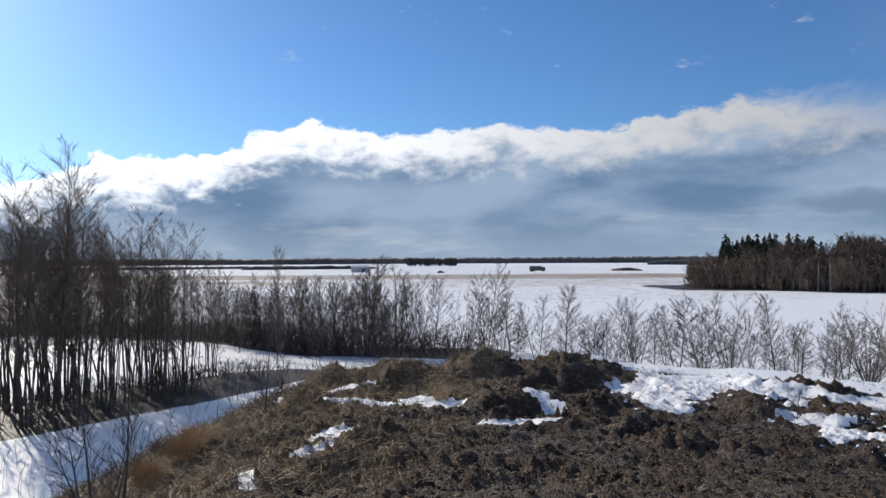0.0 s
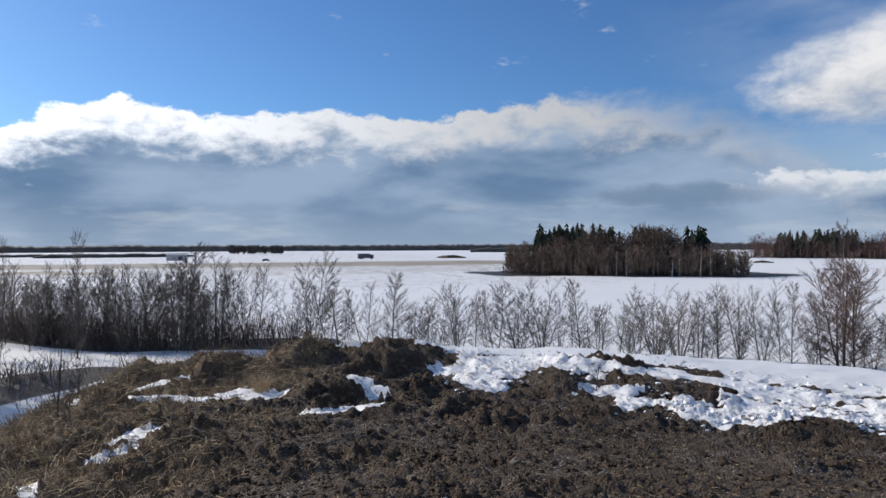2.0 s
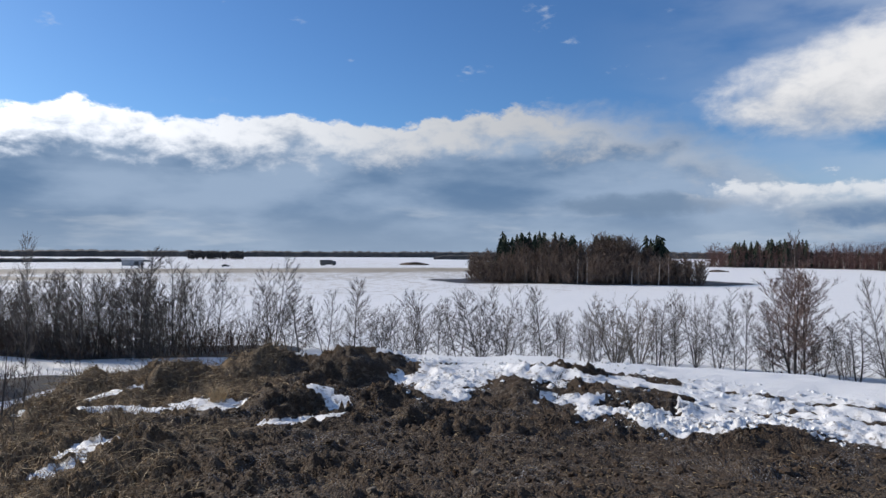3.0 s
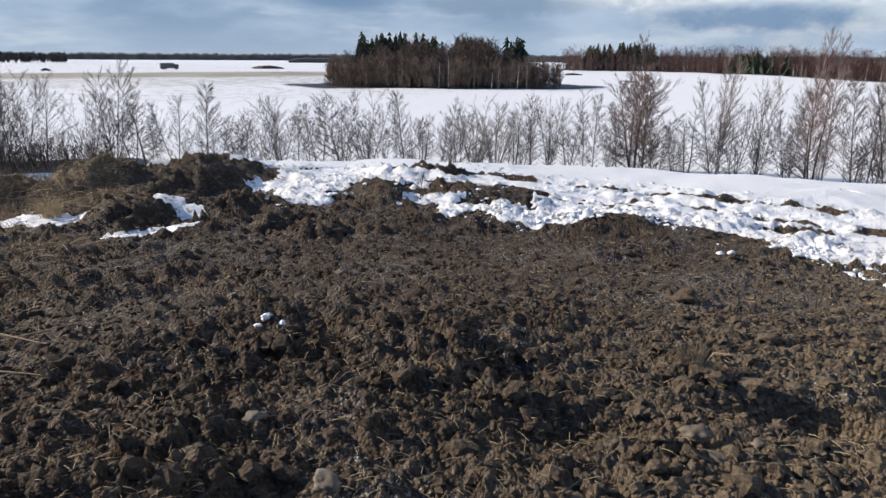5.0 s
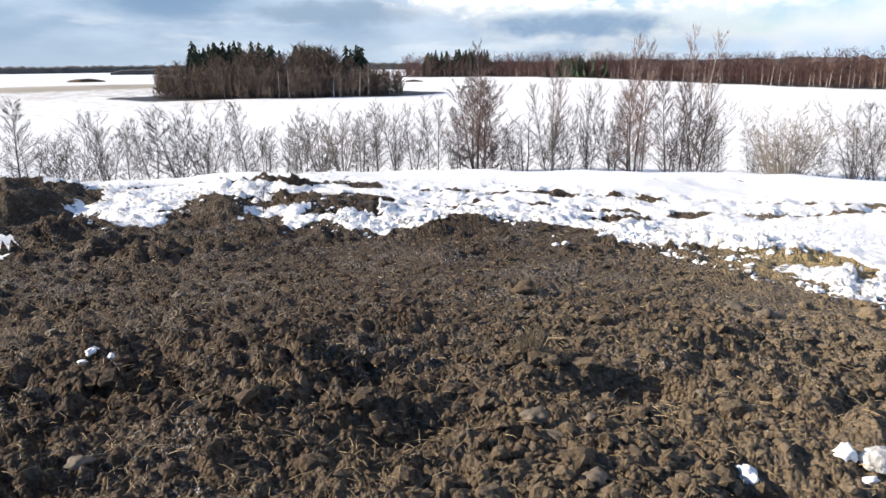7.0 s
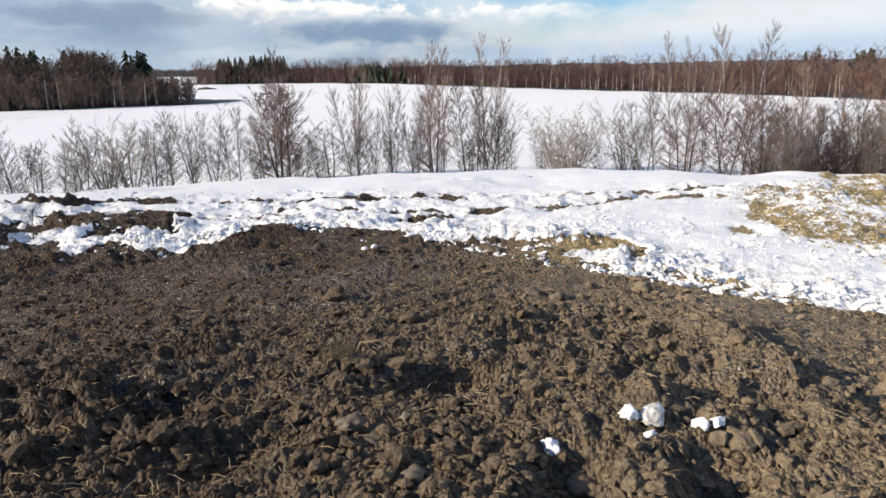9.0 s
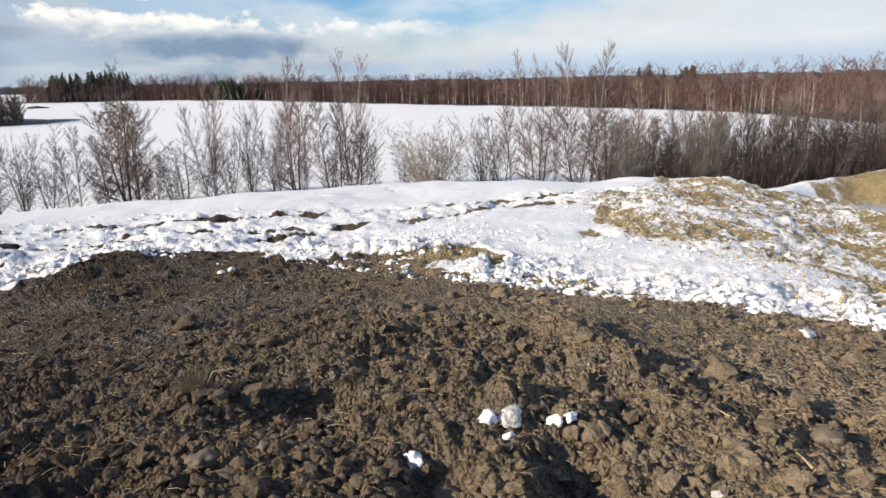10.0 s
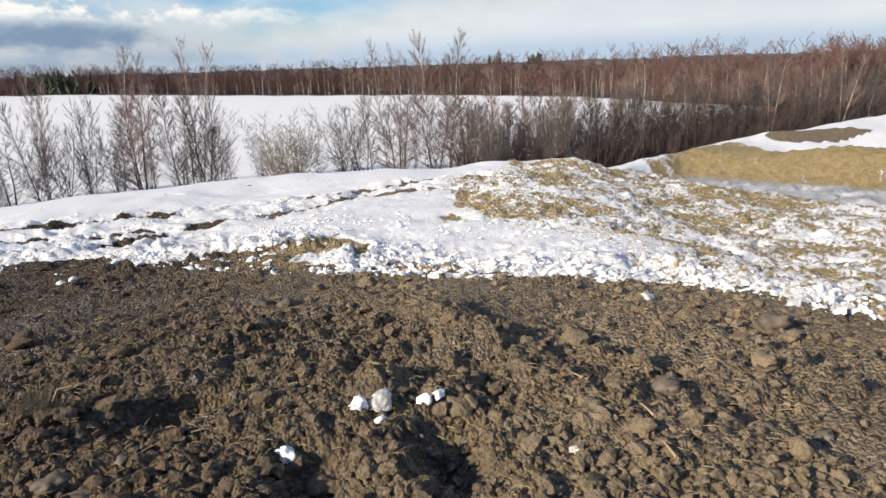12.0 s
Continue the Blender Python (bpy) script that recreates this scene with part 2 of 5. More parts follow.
def heights(x, y):
    """Height of the ground, and how much snow, sand and dry grass lies on it."""
    r = np.hypot(x - 0.15, y - 0.15)
    rim = inside(x, y, HEAP)
    wob = fbm(x, y, 2.2, 3, 0.5, 3)
    soil_d = inside(x, y, SOIL) + 0.26 * fbm(x, y, 0.8, 4, 0.65, 5)
    sand_d = inside(x, y, SAND) + 0.5 * fbm(x, y, 1.1, 3, 0.6, 8)
    left = smooth(-x + 0.25 * y, -1.0, 6.0) * smooth(y, -40, 0)
    # the heap: flat on top, falling off past its rim
    top = 0.05 - 0.55 * smooth(r, 2.2, 7.0) + 0.06 * wob * smooth(r, 3, 6)
    top = top - 0.03 * np.clip(x - 10, 0, 9) * smooth(-y, -3, 3) - 0.42 * smooth(-y + 0.12 * (x - 6), 0.2, 3.6) * smooth(x, 5.0, 8.5)
    fall = smooth(rim, -0.6, 11.0)
    fall_left = smooth(rim, -1.2, 7.5)
    low_left = -4.2 - 1.8 * smooth(np.hypot(x, y), 25, 75)
    z = top + (FIELD - top) * fall
    z_left = top + (low_left - top) * fall_left
    z = z * (1 - left) + z_left * left
    z = z - 0.5 * left * smooth(rim, 3, 8) * smooth(r, 60, 40) + 0.35 * (1 + 0.45 * fbm(x, y, 5.0, 3, 0.6, 83)) * np.exp(-((along(x, y, LEVEE) + 0.5 * fbm(x, y, 2.5, 3, 0.6, 85)) / 2.6) ** 2)
    # piles of soil along the front rim
    lx, ly = x + 0.12 * fbm(x, y, 0.7, 3, 0.6, 101), y + 0.12 * fbm(x, y, 0.7, 3, 0.6, 103)
    pile = (0.18 * mound(lx, ly, -2.1, 12.1, 0.55, 0.6) - 0.12 * bump(x, y, 1.4, 12.4, 0.35, 0.8) - 0.12 * bump(x, y, -0.1, 12.4, 0.3, 0.8) + (1 + 0.35 * fbm(x, y, 0.45, 4, 0.65, 105)) * (0.22 * mound(lx, ly, -0.8, 11.9, 0.62, 0.55) + 0.27 * mound(lx, ly, 0.68, 11.8, 0.72, 0.6) + 0.28 * mound(lx, ly, 2.12, 11.4, 0.74, 0.62))
            + 0.16 * mound(lx, ly, 3.0, 11.3, 0.45, 0.5) - 0.14 * bump(x, y, 1.5, 10.3, 1.5, 0.45) - 0.10 * bump(x, y, -0.9, 10.6, 0.9, 0.4)
            + 0.25 * mound(lx, ly, 0.78, 9.0, 0.52, 0.42) + 0.16 * mound(lx, ly, 1.55, 8.95, 0.5, 0.36, -15) + 0.12 * mound(lx, ly, 2.3, 8.75, 0.5, 0.3, -10) + 0.12 * mound(lx, ly, -0.5, 8.4, 0.7, 0.3, 10)
            + 0.17 * mound(lx, ly, 3.85, 8.65, 0.62, 0.42, 35) + 0.10 * mound(lx, ly, 5.15, 9.8, 0.9, 0.32, -58) + 0.15 * mound(lx, ly, 5.4, 8.0, 0.9, 0.6, -38)
            + 0.09 * mound(lx, ly, 5.0, 6.5, 0.8, 0.3, -40) + 0.12 * mound(lx, ly, 5.6, 5.7, 0.6, 0.3, -30) + 0.12 * bump(x, y, 0.2, 7.0, 1.6, 0.6, -10) + 0.10 * mound(lx, ly, -1.9, 9.2, 0.7, 0.5))
    z = z + pile
    z = z - 0.10 * np.exp(-((rim + 0.5) / 1.2) ** 2) * smooth(x, 5.0, 8.0) * smooth(y, -1, 1) + 0.12 * np.exp(-((rim + 0.5) / 1.0) ** 2) * smooth(-y, 0.2, 1.5)
    # sand: a crest, a frozen hollow behind it and a bank beyond
    crest = along(x, y, [(14.3, -0.9), (12.6, -2.2), (10.6, -3.5), (9.3, -5.0), (8.0, -8.0)])
    z = z + 0.05 * np.exp(-(crest / 1.1) ** 2) + 0.11 * bump(x, y, 13.9, -1.4, 1.1, 0.9)
    hollow = inside(x, y, [(16.2, -2.9), (17.6, -4.4), (16.2, -6.2), (15.0, -8.6), (14, -14), (10, -12), (11.2, -6.3), (13.2, -4.2)])
    z = np.where(rim < 0, z + (-1.42 - z) * smooth(-hollow, -0.7, 0.5) * smooth(-rim, 0, 0.8), z)
    bank = along(x, y, [(18.2, -5.2), (17.2, -6.9), (16.4, -9.2), (16.0, -14)])
    z = z + (0.08 + 0.26 * smooth(-y, 4.9, 8.0)) * np.exp(-(bank / 0.8) ** 2) * (rim < 0.5)
    z = z + 0.28 * np.exp(-(along(x, y, [(21.6, -8.4), (22.4, -10.6)]) / 0.9) ** 2)
    # pits and low ridges trodden into the soil
    for cx, cy, rx, ry, turn, dz in ((2.66, 1.58, 0.24, 0.11, -40, -0.30), (2.36, 0.37, 0.22, 0.13, 10, -0.22), (2.24, 0.82, 0.14, 0.12, 0, -0.14), (1.82, 2.50, 0.17, 0.11, 30, -0.20), (1.75, 1.95, 0.26, 0.12, -35, -0.08), (1.95, 0.75, 0.25, 0.12, 20, -0.14), (0.63, 3.81, 0.25, 0.15, 0, -0.09),
                                     (0.63, 2.15, 0.2, 0.14, 20, -0.10), (1.06, 4.67, 0.35, 0.15, 0, -0.10), (4.0, 0.65, 0.9, 0.12, 38, 0.10), (3.1, 0.1, 0.8, 0.14, 36, 0.06), (2.53, 2.08, 0.1, 0.1, 0, 0.07),
                                     (3.2, -0.6, 1.2, 0.14, 28, -0.06), (3.6, -1.0, 1.2, 0.12, 28, 0.05), (-1.55, 5.2, 0.35, 0.5, 20, 0.14), (-1.0, 5.6, 0.5, 0.25, 60, -0.14)):
        z = z + dz * bump(x, y, cx, cy, rx, ry, turn)
    # what covers it
    snow = smooth(soil_d, 0.0, 0.12)
    sandy = np.maximum(smooth(-sand_d, -0.2, 0.3), np.exp(-((bank + 0.3 * fbm(x, y, 0.8, 3, 0.6, 9)) / 2.4) ** 2)) * (rim < 2)
    near_snow = fbm(x, y, 0.45, 4, 0.6, 12)
    streak = fbm(x * 0.8 + y * 0.6, (y * 0.8 - x * 0.6) * 3.0, 0.62, 5, 0.72, 15)
    snow = snow * (1 - sandy) + np.minimum(snow, np.clip(0.46 - 0.6 * np.exp(-(bank / 2.0) ** 2) + 0.13 * streak + 0.22 * fbm(x, y, 0.20, 4, 0.7, 13) + 0.10 * near_snow + 0.14 * fbm(x, y, 2.0, 2, 0.5, 17), 0, 1)) * sandy
    snow = np.where((rim < 0) & (hollow < 0), np.maximum(snow, smooth(streak, -0.2, 0.3) * smooth(-hollow, 0.4, 1.0)), snow)
    return dict(z=z, snow=snow, sand=sandy, rim=rim, soil_d=soil_d, left=left, r=r, hollow=hollow)


def cover(x, y):
    g = heights(x, y)
    z, snow, sandy, rim, soil_d, r, left = g["z"], g["snow"], g["sand"], g["rim"], g["soil_d"], g["r"], g["left"]
    on_heap = smooth(-rim, -3.0, 0.5)
    # snow patches on the soil and soil patches in the snow
    for cx, cy, rx, ry, turn in ((-0.08, 9.45, 0.72, 0.30, -32), (-1.05, 9.5, 0.62, 0.28, -8), (-1.30, 7.15, 0.34, 0.17, 20), (-1.36, 6.75, 0.30, 0.15, 35), (1.18, 9.05, 0.20, 0.42, 10), (1.38, 8.6, 0.22, 0.18, 0), (1.0, 8.05, 0.5, 0.15, 5),
                                 (-1.6, 12.6, 0.9, 0.22, 10), (-0.05, 12.6, 0.3, 0.22, 0), (1.45, 12.3, 0.32, 0.3, 0), (1.7, 12.7, 0.5, 0.2, 0), (-1.62, 5.35, 0.12, 0.42, 15), (-2.2, 10.2, 0.6, 0.15, 30), (-1.5, 11.0, 0.4, 0.14, 30), (2.95, 11.9, 0.3, 0.12, 0)):
        patch = bump(x, y, cx, cy, rx, ry, turn) + 0.34 * fbm(x, y, 0.45, 5, 0.7, 21)
        snow = np.maximum(snow, smooth(patch, 0.40, 0.54) * (r < 20) * (bump(x, y, cx, cy, rx, ry, turn) > 0.2))
    for cx, cy, rx, ry, turn in ((5.32, 7.90, 1.25, 0.62, -38), (5.15, 9.8, 1.0, 0.34, -58), (6.1, 8.9, 0.7, 0.14, -40), (3.05, 11.2, 0.5, 0.5, 0), (3.9, 11.4, 0.6, 0.16, -10), (6.5, 6.4, 0.5, 0.10, -50), (7.3, 4.6, 0.3, 0.12, -60), (6.95, 2.2, 0.62, 0.4, -60), (6.1, 0.8, 0.42, 0.2, -80)):
        patch = bump(x, y, cx, cy, rx, ry, turn) + 0.28 * fbm(x, y, 0.5, 5, 0.7, 25)
        snow = np.minimum(snow, 1 - smooth(patch, 0.42, 0.5) * (r < 27))
    snow = np.minimum(snow, 1 - smooth(bump(x, y, 22, -9.5, 2.4, 1.0, -60) + 0.08 * fbm(x, y, 1.2, 3, 0.6, 27), 0.40, 0.55))
    sandy = np.maximum(sandy, np.maximum(bump(x, y, 6.95, 2.2, 0.8, 0.6), bump(x, y, 6.1, 0.8, 0.6, 0.4)))
    # wheel tracks
    for line in TRACKS:
        d = along(x, y, line) + 0.05 * fbm(x, y, 0.5, 3, 0.6, 31)
        z = z - 0.02 * np.exp(-(d / 0.11) ** 2) * smooth(-rim, 0, 0.5) + 0.018 * np.exp(-((d - 0.26) / 0.12) ** 2) * np.clip(0.7 + 0.9 * fbm(x, y, 0.25, 4, 0.7, 37), 0, 2) * smooth(r, 16, 13)
        z = z + 0.03 * fbm(x, y, 0.18, 3, 0.7, 35) * np.exp(-(d / 0.4) ** 2) * smooth(-rim, 0, 0.5) * smooth(r, 14, 12)
        snow = np.minimum(snow, 1 - 0.85 * smooth(0.14 - d + 0.10 * fbm(x, y, 0.35, 4, 0.65, 33), 0.0, 0.08))
    # depth and roughness of the snow and the clods
    near = smooth(-rim, -6, 0) * smooth(r, 60, 18)
    spoke = np.degrees(np.arctan2(0.15 - x, y - 0.15))
    near = near * smooth(spoke, -134, -128) * smooth(spoke, 49, 44)
    berm = np.exp(-((soil_d - 0.50) / 0.50) ** 2) * smooth(r, 16, 11) * (1 - 0.5 * sandy)
    broken = smooth(soil_d, 2.3, 0.6) * smooth(r, 14, 11)
    z = z + near * snow * (0.012 + 0.03 * smooth(soil_d, -0.1, 0.5) + 0.014 * fbm(x, y, 0.6, 3, 0.5, 41) + 0.055 * berm * np.clip(0.15 + fbm(x, y, 0.22, 5, 0.75, 43), 0, 2) + 0.024 * broken * np.clip(fbm(x, y, 0.14, 4, 0.7, 47), -0.3, 2))
    z = z + near * sandy * (0.035 * fbm(x, y, 0.16, 3, 0.7, 45) + 0.02 * np.clip(fbm(x, y, 0.35, 3, 0.6, 46), 0, 2))
    bare = near * (1 - snow) * (1 - 0.4 * smooth(0.25 * x - y, -1.5, 1.0))
    lumps = np.abs(fbm(x, y, 0.17, 4, 0.55, 51))
    knobs = np.abs(fbm(x, y, 0.075, 4, 0.62, 59))
    worn = 0.35 + 0.85 * smooth(fbm(x, y, 1.1, 3, 0.55, 67), -0.5, 0.6)
    gully = smooth(y - 0.2 * x, 5.0, 8.0)
    z = z + bare * (1 - 0.6 * sandy) * (0.088 * (lumps - 0.35) * worn + 0.050 * (knobs - 0.3) * (0.6 + 0.4 * worn) + 0.060 * fbm(x, y, 0.75, 3, 0.5, 55) * worn + 0.055 * gully * fbm(x, y, 0.5, 4, 0.6, 57)) * smooth(r, 0.3, 1.0) * (1 - 0.30 * smooth(r, 3.0, 4.6) * (1 - gully))
    # dry grass: the left slope and the front rim
    grass = smooth(soil_d, 0.0, -0.8) * smooth(0.75 * x - 0.30 * y + 2.3 + 0.6 * fbm(x, y, 1.0, 3, 0.5, 61), 0.4, -0.9)
    grass = np.maximum(grass, smooth(rim, -0.4, 0.3) * smooth(rim, 9, 5) * smooth(x - 0.2 * y, 1.5, -1.0))
    snow = np.where(rim > 0, np.maximum(snow * (1 - grass), smooth(rim + 0.8 * fbm(x, y, 2.0, 3, 0.6, 63), 4.2, 5.2)), snow)
    # the open fields
    far = smooth(rim, 8, 16)
    z = z + far * (0.12 * fbm(x, y, 14, 3, 0.5, 71))
    return z, snow, sandy, grass * smooth(r, 60, 30)


GRID = {}


def ground_at(x, y):
    """Height of the built ground sheet, from its own rings and spokes."""
    dx, dy = np.asarray(x, float) - 0.15, np.asarray(y, float) - 0.15
    a = np.degrees(np.arctan2(-dx, dy))
    a = np.where(a > 50, a - 360, a)
    c = np.interp(-a, -GRID["az"], np.arange(len(GRID["az"])))
    q = np.interp(np.hypot(dx, dy), GRID["radii"], np.arange(len(GRID["radii"])))
    i, j = np.floor(q).astype(int), np.floor(c).astype(int)
    i = np.minimum(i, len(GRID["radii"]) - 2)
    fi, fj = q - i, c - j
    k, z = (j + 1) % len(GRID["az"]), GRID["z"]
    return (z[i, j] * (1 - fj) + z[i, k] * fj) * (1 - fi) + (z[i + 1, j] * (1 - fj) + z[i + 1, k] * fj) * fi


def ground_z(x, y):
    return float(ground_at(np.array([x]), np.array([y]))[0])


# ---------------------------------------------------------------- materials
def material(name, rough=0.85, metal=0.0):
    m = bpy.data.materials.new(name)
    m.use_nodes = True
    t = Tree(m.node_tree)
    out = t.node("ShaderNodeOutputMaterial")
    b = t.node("ShaderNodeBsdfPrincipled")
    b.inputs["Roughness"].default_value, b.inputs["Metallic"].default_value = rough, metal
    t.put(out.inputs[0], b.outputs[0])
    return m, t, b


def relief(t, b, height, distance, strength=1.0):
    n = t.node("ShaderNodeBump")
    n.inputs["Strength"].default_value, n.inputs["Distance"].default_value = strength, distance
    t.put(n.inputs["Height"], height)
    t.put(b.inputs["Normal"], n.outputs[0])


def simple(name, dark, light, scale, rough=0.85, bump_by=0.0, random_by=0.25):
    """Two tones mixed by noise in the thing's own space, each object a little different."""
    m, t, b = material(name, rough)
    pos = t.node("ShaderNodeTexCoord").outputs["Object"]
    n = t.noise(pos, scale, 5.0, 0.6)
    c = t.mix(t.ramp(n, 0.3, 0.7), dark, light)
    rnd = t.node("ShaderNodeObjectInfo").outputs["Random"]
    k = t.ramp(rnd, 0.0, 1.0, 1.0 - random_by, 1.0 + random_by, smooth=False)
    c = t.mix(1.0, c, t.combine(k, k, k), "MULTIPLY")
    t.put(b.inputs["Base Color"], c)
    if bump_by:
        relief(t, b, n, bump_by)
    return m


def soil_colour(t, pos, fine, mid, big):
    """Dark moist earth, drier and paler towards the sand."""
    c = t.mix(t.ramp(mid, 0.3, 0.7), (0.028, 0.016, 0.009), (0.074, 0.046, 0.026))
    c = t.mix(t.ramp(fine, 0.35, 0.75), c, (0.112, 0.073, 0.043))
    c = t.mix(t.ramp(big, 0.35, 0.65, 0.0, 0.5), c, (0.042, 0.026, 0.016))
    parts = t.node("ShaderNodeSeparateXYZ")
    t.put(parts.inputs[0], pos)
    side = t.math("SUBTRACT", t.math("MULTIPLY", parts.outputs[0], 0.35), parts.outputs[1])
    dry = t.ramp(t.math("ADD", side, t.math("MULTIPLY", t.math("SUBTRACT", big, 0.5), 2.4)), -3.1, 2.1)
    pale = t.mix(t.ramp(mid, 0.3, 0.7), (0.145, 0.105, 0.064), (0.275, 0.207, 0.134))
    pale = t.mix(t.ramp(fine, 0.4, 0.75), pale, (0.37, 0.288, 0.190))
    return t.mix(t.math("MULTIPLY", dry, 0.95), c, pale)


def clod_material():
    m, t, b = material("clod", 0.95)
    pos = t.node("ShaderNodeNewGeometry").outputs["Position"]
    fine = t.noise(pos, 60.0, 5.0, 0.65)
    isle = t.node("ShaderNodeNewGeometry").outputs["Random Per Island"]
    mid = t.math("ADD", t.math("MULTIPLY", t.noise(pos, 11.0, 4.0, 0.6), 0.6), t.math("MULTIPLY", isle, 0.4))
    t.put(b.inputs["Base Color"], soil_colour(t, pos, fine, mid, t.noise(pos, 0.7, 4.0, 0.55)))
    relief(t, b, fine, 0.02)
    return m


def ground_material():
    m, t, b = material("ground", 0.9)
    pos = t.node("ShaderNodeNewGeometry").outputs["Position"]

    def attribute(name):
        n = t.node("ShaderNodeAttribute", attribute_name=name)
        return n.outputs["Fac"]

    snow, sand, grass, stubble, shaded_litter, ice = (attribute(n) for n in ("snow", "sand", "grass", "stubble", "shaded_litter", "ice"))
    fine = t.noise(pos, 38.0, 5.0, 0.65)
    mid = t.noise(pos, 7.0, 5.0, 0.6)
    big = t.noise(pos, 0.7, 4.0, 0.55)
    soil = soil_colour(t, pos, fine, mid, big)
    frost = t.math("MULTIPLY", t.ramp(t.noise(pos, 75.0, 3.0, 0.6), 0.55, 0.68), t.ramp(t.noise(pos, 1.6, 3.0, 0.5), 0.50, 0.66))
    soil = t.mix(t.math("MULTIPLY", frost, 0.7), soil, (0.60, 0.63, 0.68))
    sandc = t.mix(t.ramp(mid, 0.3, 0.7), (0.37, 0.265, 0.118), (0.54, 0.41, 0.21))
    sandc = t.mix(t.ramp(fine, 0.45, 0.8, 0.0, 0.5), sandc, (0.31, 0.225, 0.11))
    straw = t.mix(t.ramp(mid, 0.3, 0.7), (0.070, 0.047, 0.028), (0.180, 0.122, 0.070))
    straw = t.mix(t.ramp(fine, 0.4, 0.7), straw, (0.27, 0.19, 0.115))
    white = t.mix(t.ramp(big, 0.3, 0.7), (0.83, 0.835, 0.845), (0.88, 0.88, 0.88))
    stub = t.mix(t.ramp(t.noise(pos, 0.05, 5.0, 0.6), 0.3, 0.7), (0.30, 0.25, 0.17), (0.44, 0.38, 0.29))
    c = t.mix(sand, soil, sandc)
    c = t.mix(grass, c, straw)
    edge = t.ramp(t.math("ADD", snow, t.math("MULTIPLY", t.math("SUBTRACT", mid, 0.5), 0.5)), 0.42, 0.58)
    speck = t.math("MULTIPLY", t.math("SUBTRACT", t.noise(pos, 17.0, 6.0, 0.75), 0.5), t.math("MULTIPLY", sand, 2.6))
    edge = t.mix(sand, edge, t.ramp(t.math("ADD", snow, speck), 0.40, 0.60))
    c = t.mix(edge, c, white)
    # dirt flung over the snow beside the soil
    dirt = t.math("MULTIPLY", t.ramp(t.noise(pos, 9.0, 5.0, 0.7), 0.53, 0.62), attribute("dirt"))
    c = t.mix(t.math("MULTIPLY", dirt, 0.8), c, (0.16, 0.125, 0.09))
    frozen = t.mix(t.ramp(t.noise(pos, 1.3, 5.0, 0.65), 0.42, 0.66), (0.46, 0.47, 0.49), (0.83, 0.835, 0.85))
    c = t.mix(ice, c, frozen)
    squash = t.node("ShaderNodeVectorMath", operation="MULTIPLY")
    t.put(squash.inputs[0], pos)
    squash.inputs[1].default_value = (0.22, 0.50, 1.0)
    tufts = t.noise(squash.outputs[0], 1.0, 7.0, 0.78)
    show = t.ramp(t.math("ADD", stubble, t.math("MULTIPLY", t.math("SUBTRACT", tufts, 0.5), 1.5)), 0.45, 0.6)
    c = t.mix(show, c, stub)
    # bare ground under trees, its colour blackened to include the trees' shade
    c = t.mix(t.ramp(t.math("ADD", shaded_litter, t.math("MULTIPLY", t.math("SUBTRACT", t.noise(pos, 0.5, 5.0, 0.65), 0.5), 0.9)), 0.40, 0.60), c, (0.030, 0.022, 0.016))
    t.put(b.inputs["Base Color"], c)
    t.put(b.inputs["Roughness"], t.ramp(edge, 0.0, 1.0, 0.95, 0.6))
    h = t.math("ADD", t.math("MULTIPLY", mid, 0.5), t.math("MULTIPLY", fine, 0.42))
    crumbs = 0.0
    for scale, much in ((18.0, -0.45), (48.0, -0.45)):
        cells = t.node("ShaderNodeTexVoronoi")
        t.put(cells.inputs["Vector"], pos)
        cells.inputs["Scale"].default_value = scale
        crumbs = t.math("ADD", crumbs, t.math("MULTIPLY", cells.outputs["Distance"], much))
    bare = t.ramp(edge, 0.0, 0.6, 1.0, 0.0)
    h = t.math("ADD", t.math("MULTIPLY", h, t.ramp(edge, 0.0, 1.0, 1.0, 0.45)), t.math("MULTIPLY", crumbs, bare))
    relief(t, b, h, 0.09, 1.0)
    return m


M_GROUND = ground_material()
M_SNOW = simple("snow", (0.83, 0.835, 0.845), (0.88, 0.88, 0.88), 6.0, 0.6, 0.02, 0.04)
M_CLOD = clod_material()
M_SANDCLOD = simple("sand clod", (0.26, 0.19, 0.10), (0.44, 0.34, 0.19), 14.0, 0.95, 0.02)
M_STONE = simple("stone", (0.075, 0.058, 0.043), (0.19, 0.155, 0.118), 14.0, 0.8, 0.01)
M_BARK = simple("bark", (0.036, 0.030, 0.026), (0.100, 0.088, 0.078), 3.0, 0.9, 0.01)
M_TWIG = simple("twig", (0.080, 0.066, 0.057), (0.185, 0.158, 0.138), 1.0, 0.85)
M_PALETWIG = simple("pale twig", (0.16, 0.135, 0.11), (0.32, 0.275, 0.225), 1.0, 0.85)
M_REDTWIG = simple("reddish twig", (0.115, 0.075, 0.064), (0.24, 0.165, 0.14), 1.0, 0.85)
M_BROWNTWIG = simple("brown twig", (0.075, 0.054, 0.041), (0.17, 0.125, 0.095), 1.0, 0.85)
M_RED = simple("red twig", (0.125, 0.064, 0.052), (0.235, 0.135, 0.110), 0.4, 0.85)
M_BIRCH = simple("birch bark", (0.12, 0.10, 0.09), (0.62, 0.58, 0.53), 2.4, 0.8)
M_DIRTY = simple("dirty snow", (0.42, 0.39, 0.35), (0.75, 0.75, 0.74), 25.0, 0.7, 0.02, 0.1)
M_DEADGRASS = simple("dead grass", (0.13, 0.085, 0.048), (0.31, 0.215, 0.125), 3.0, 0.85)
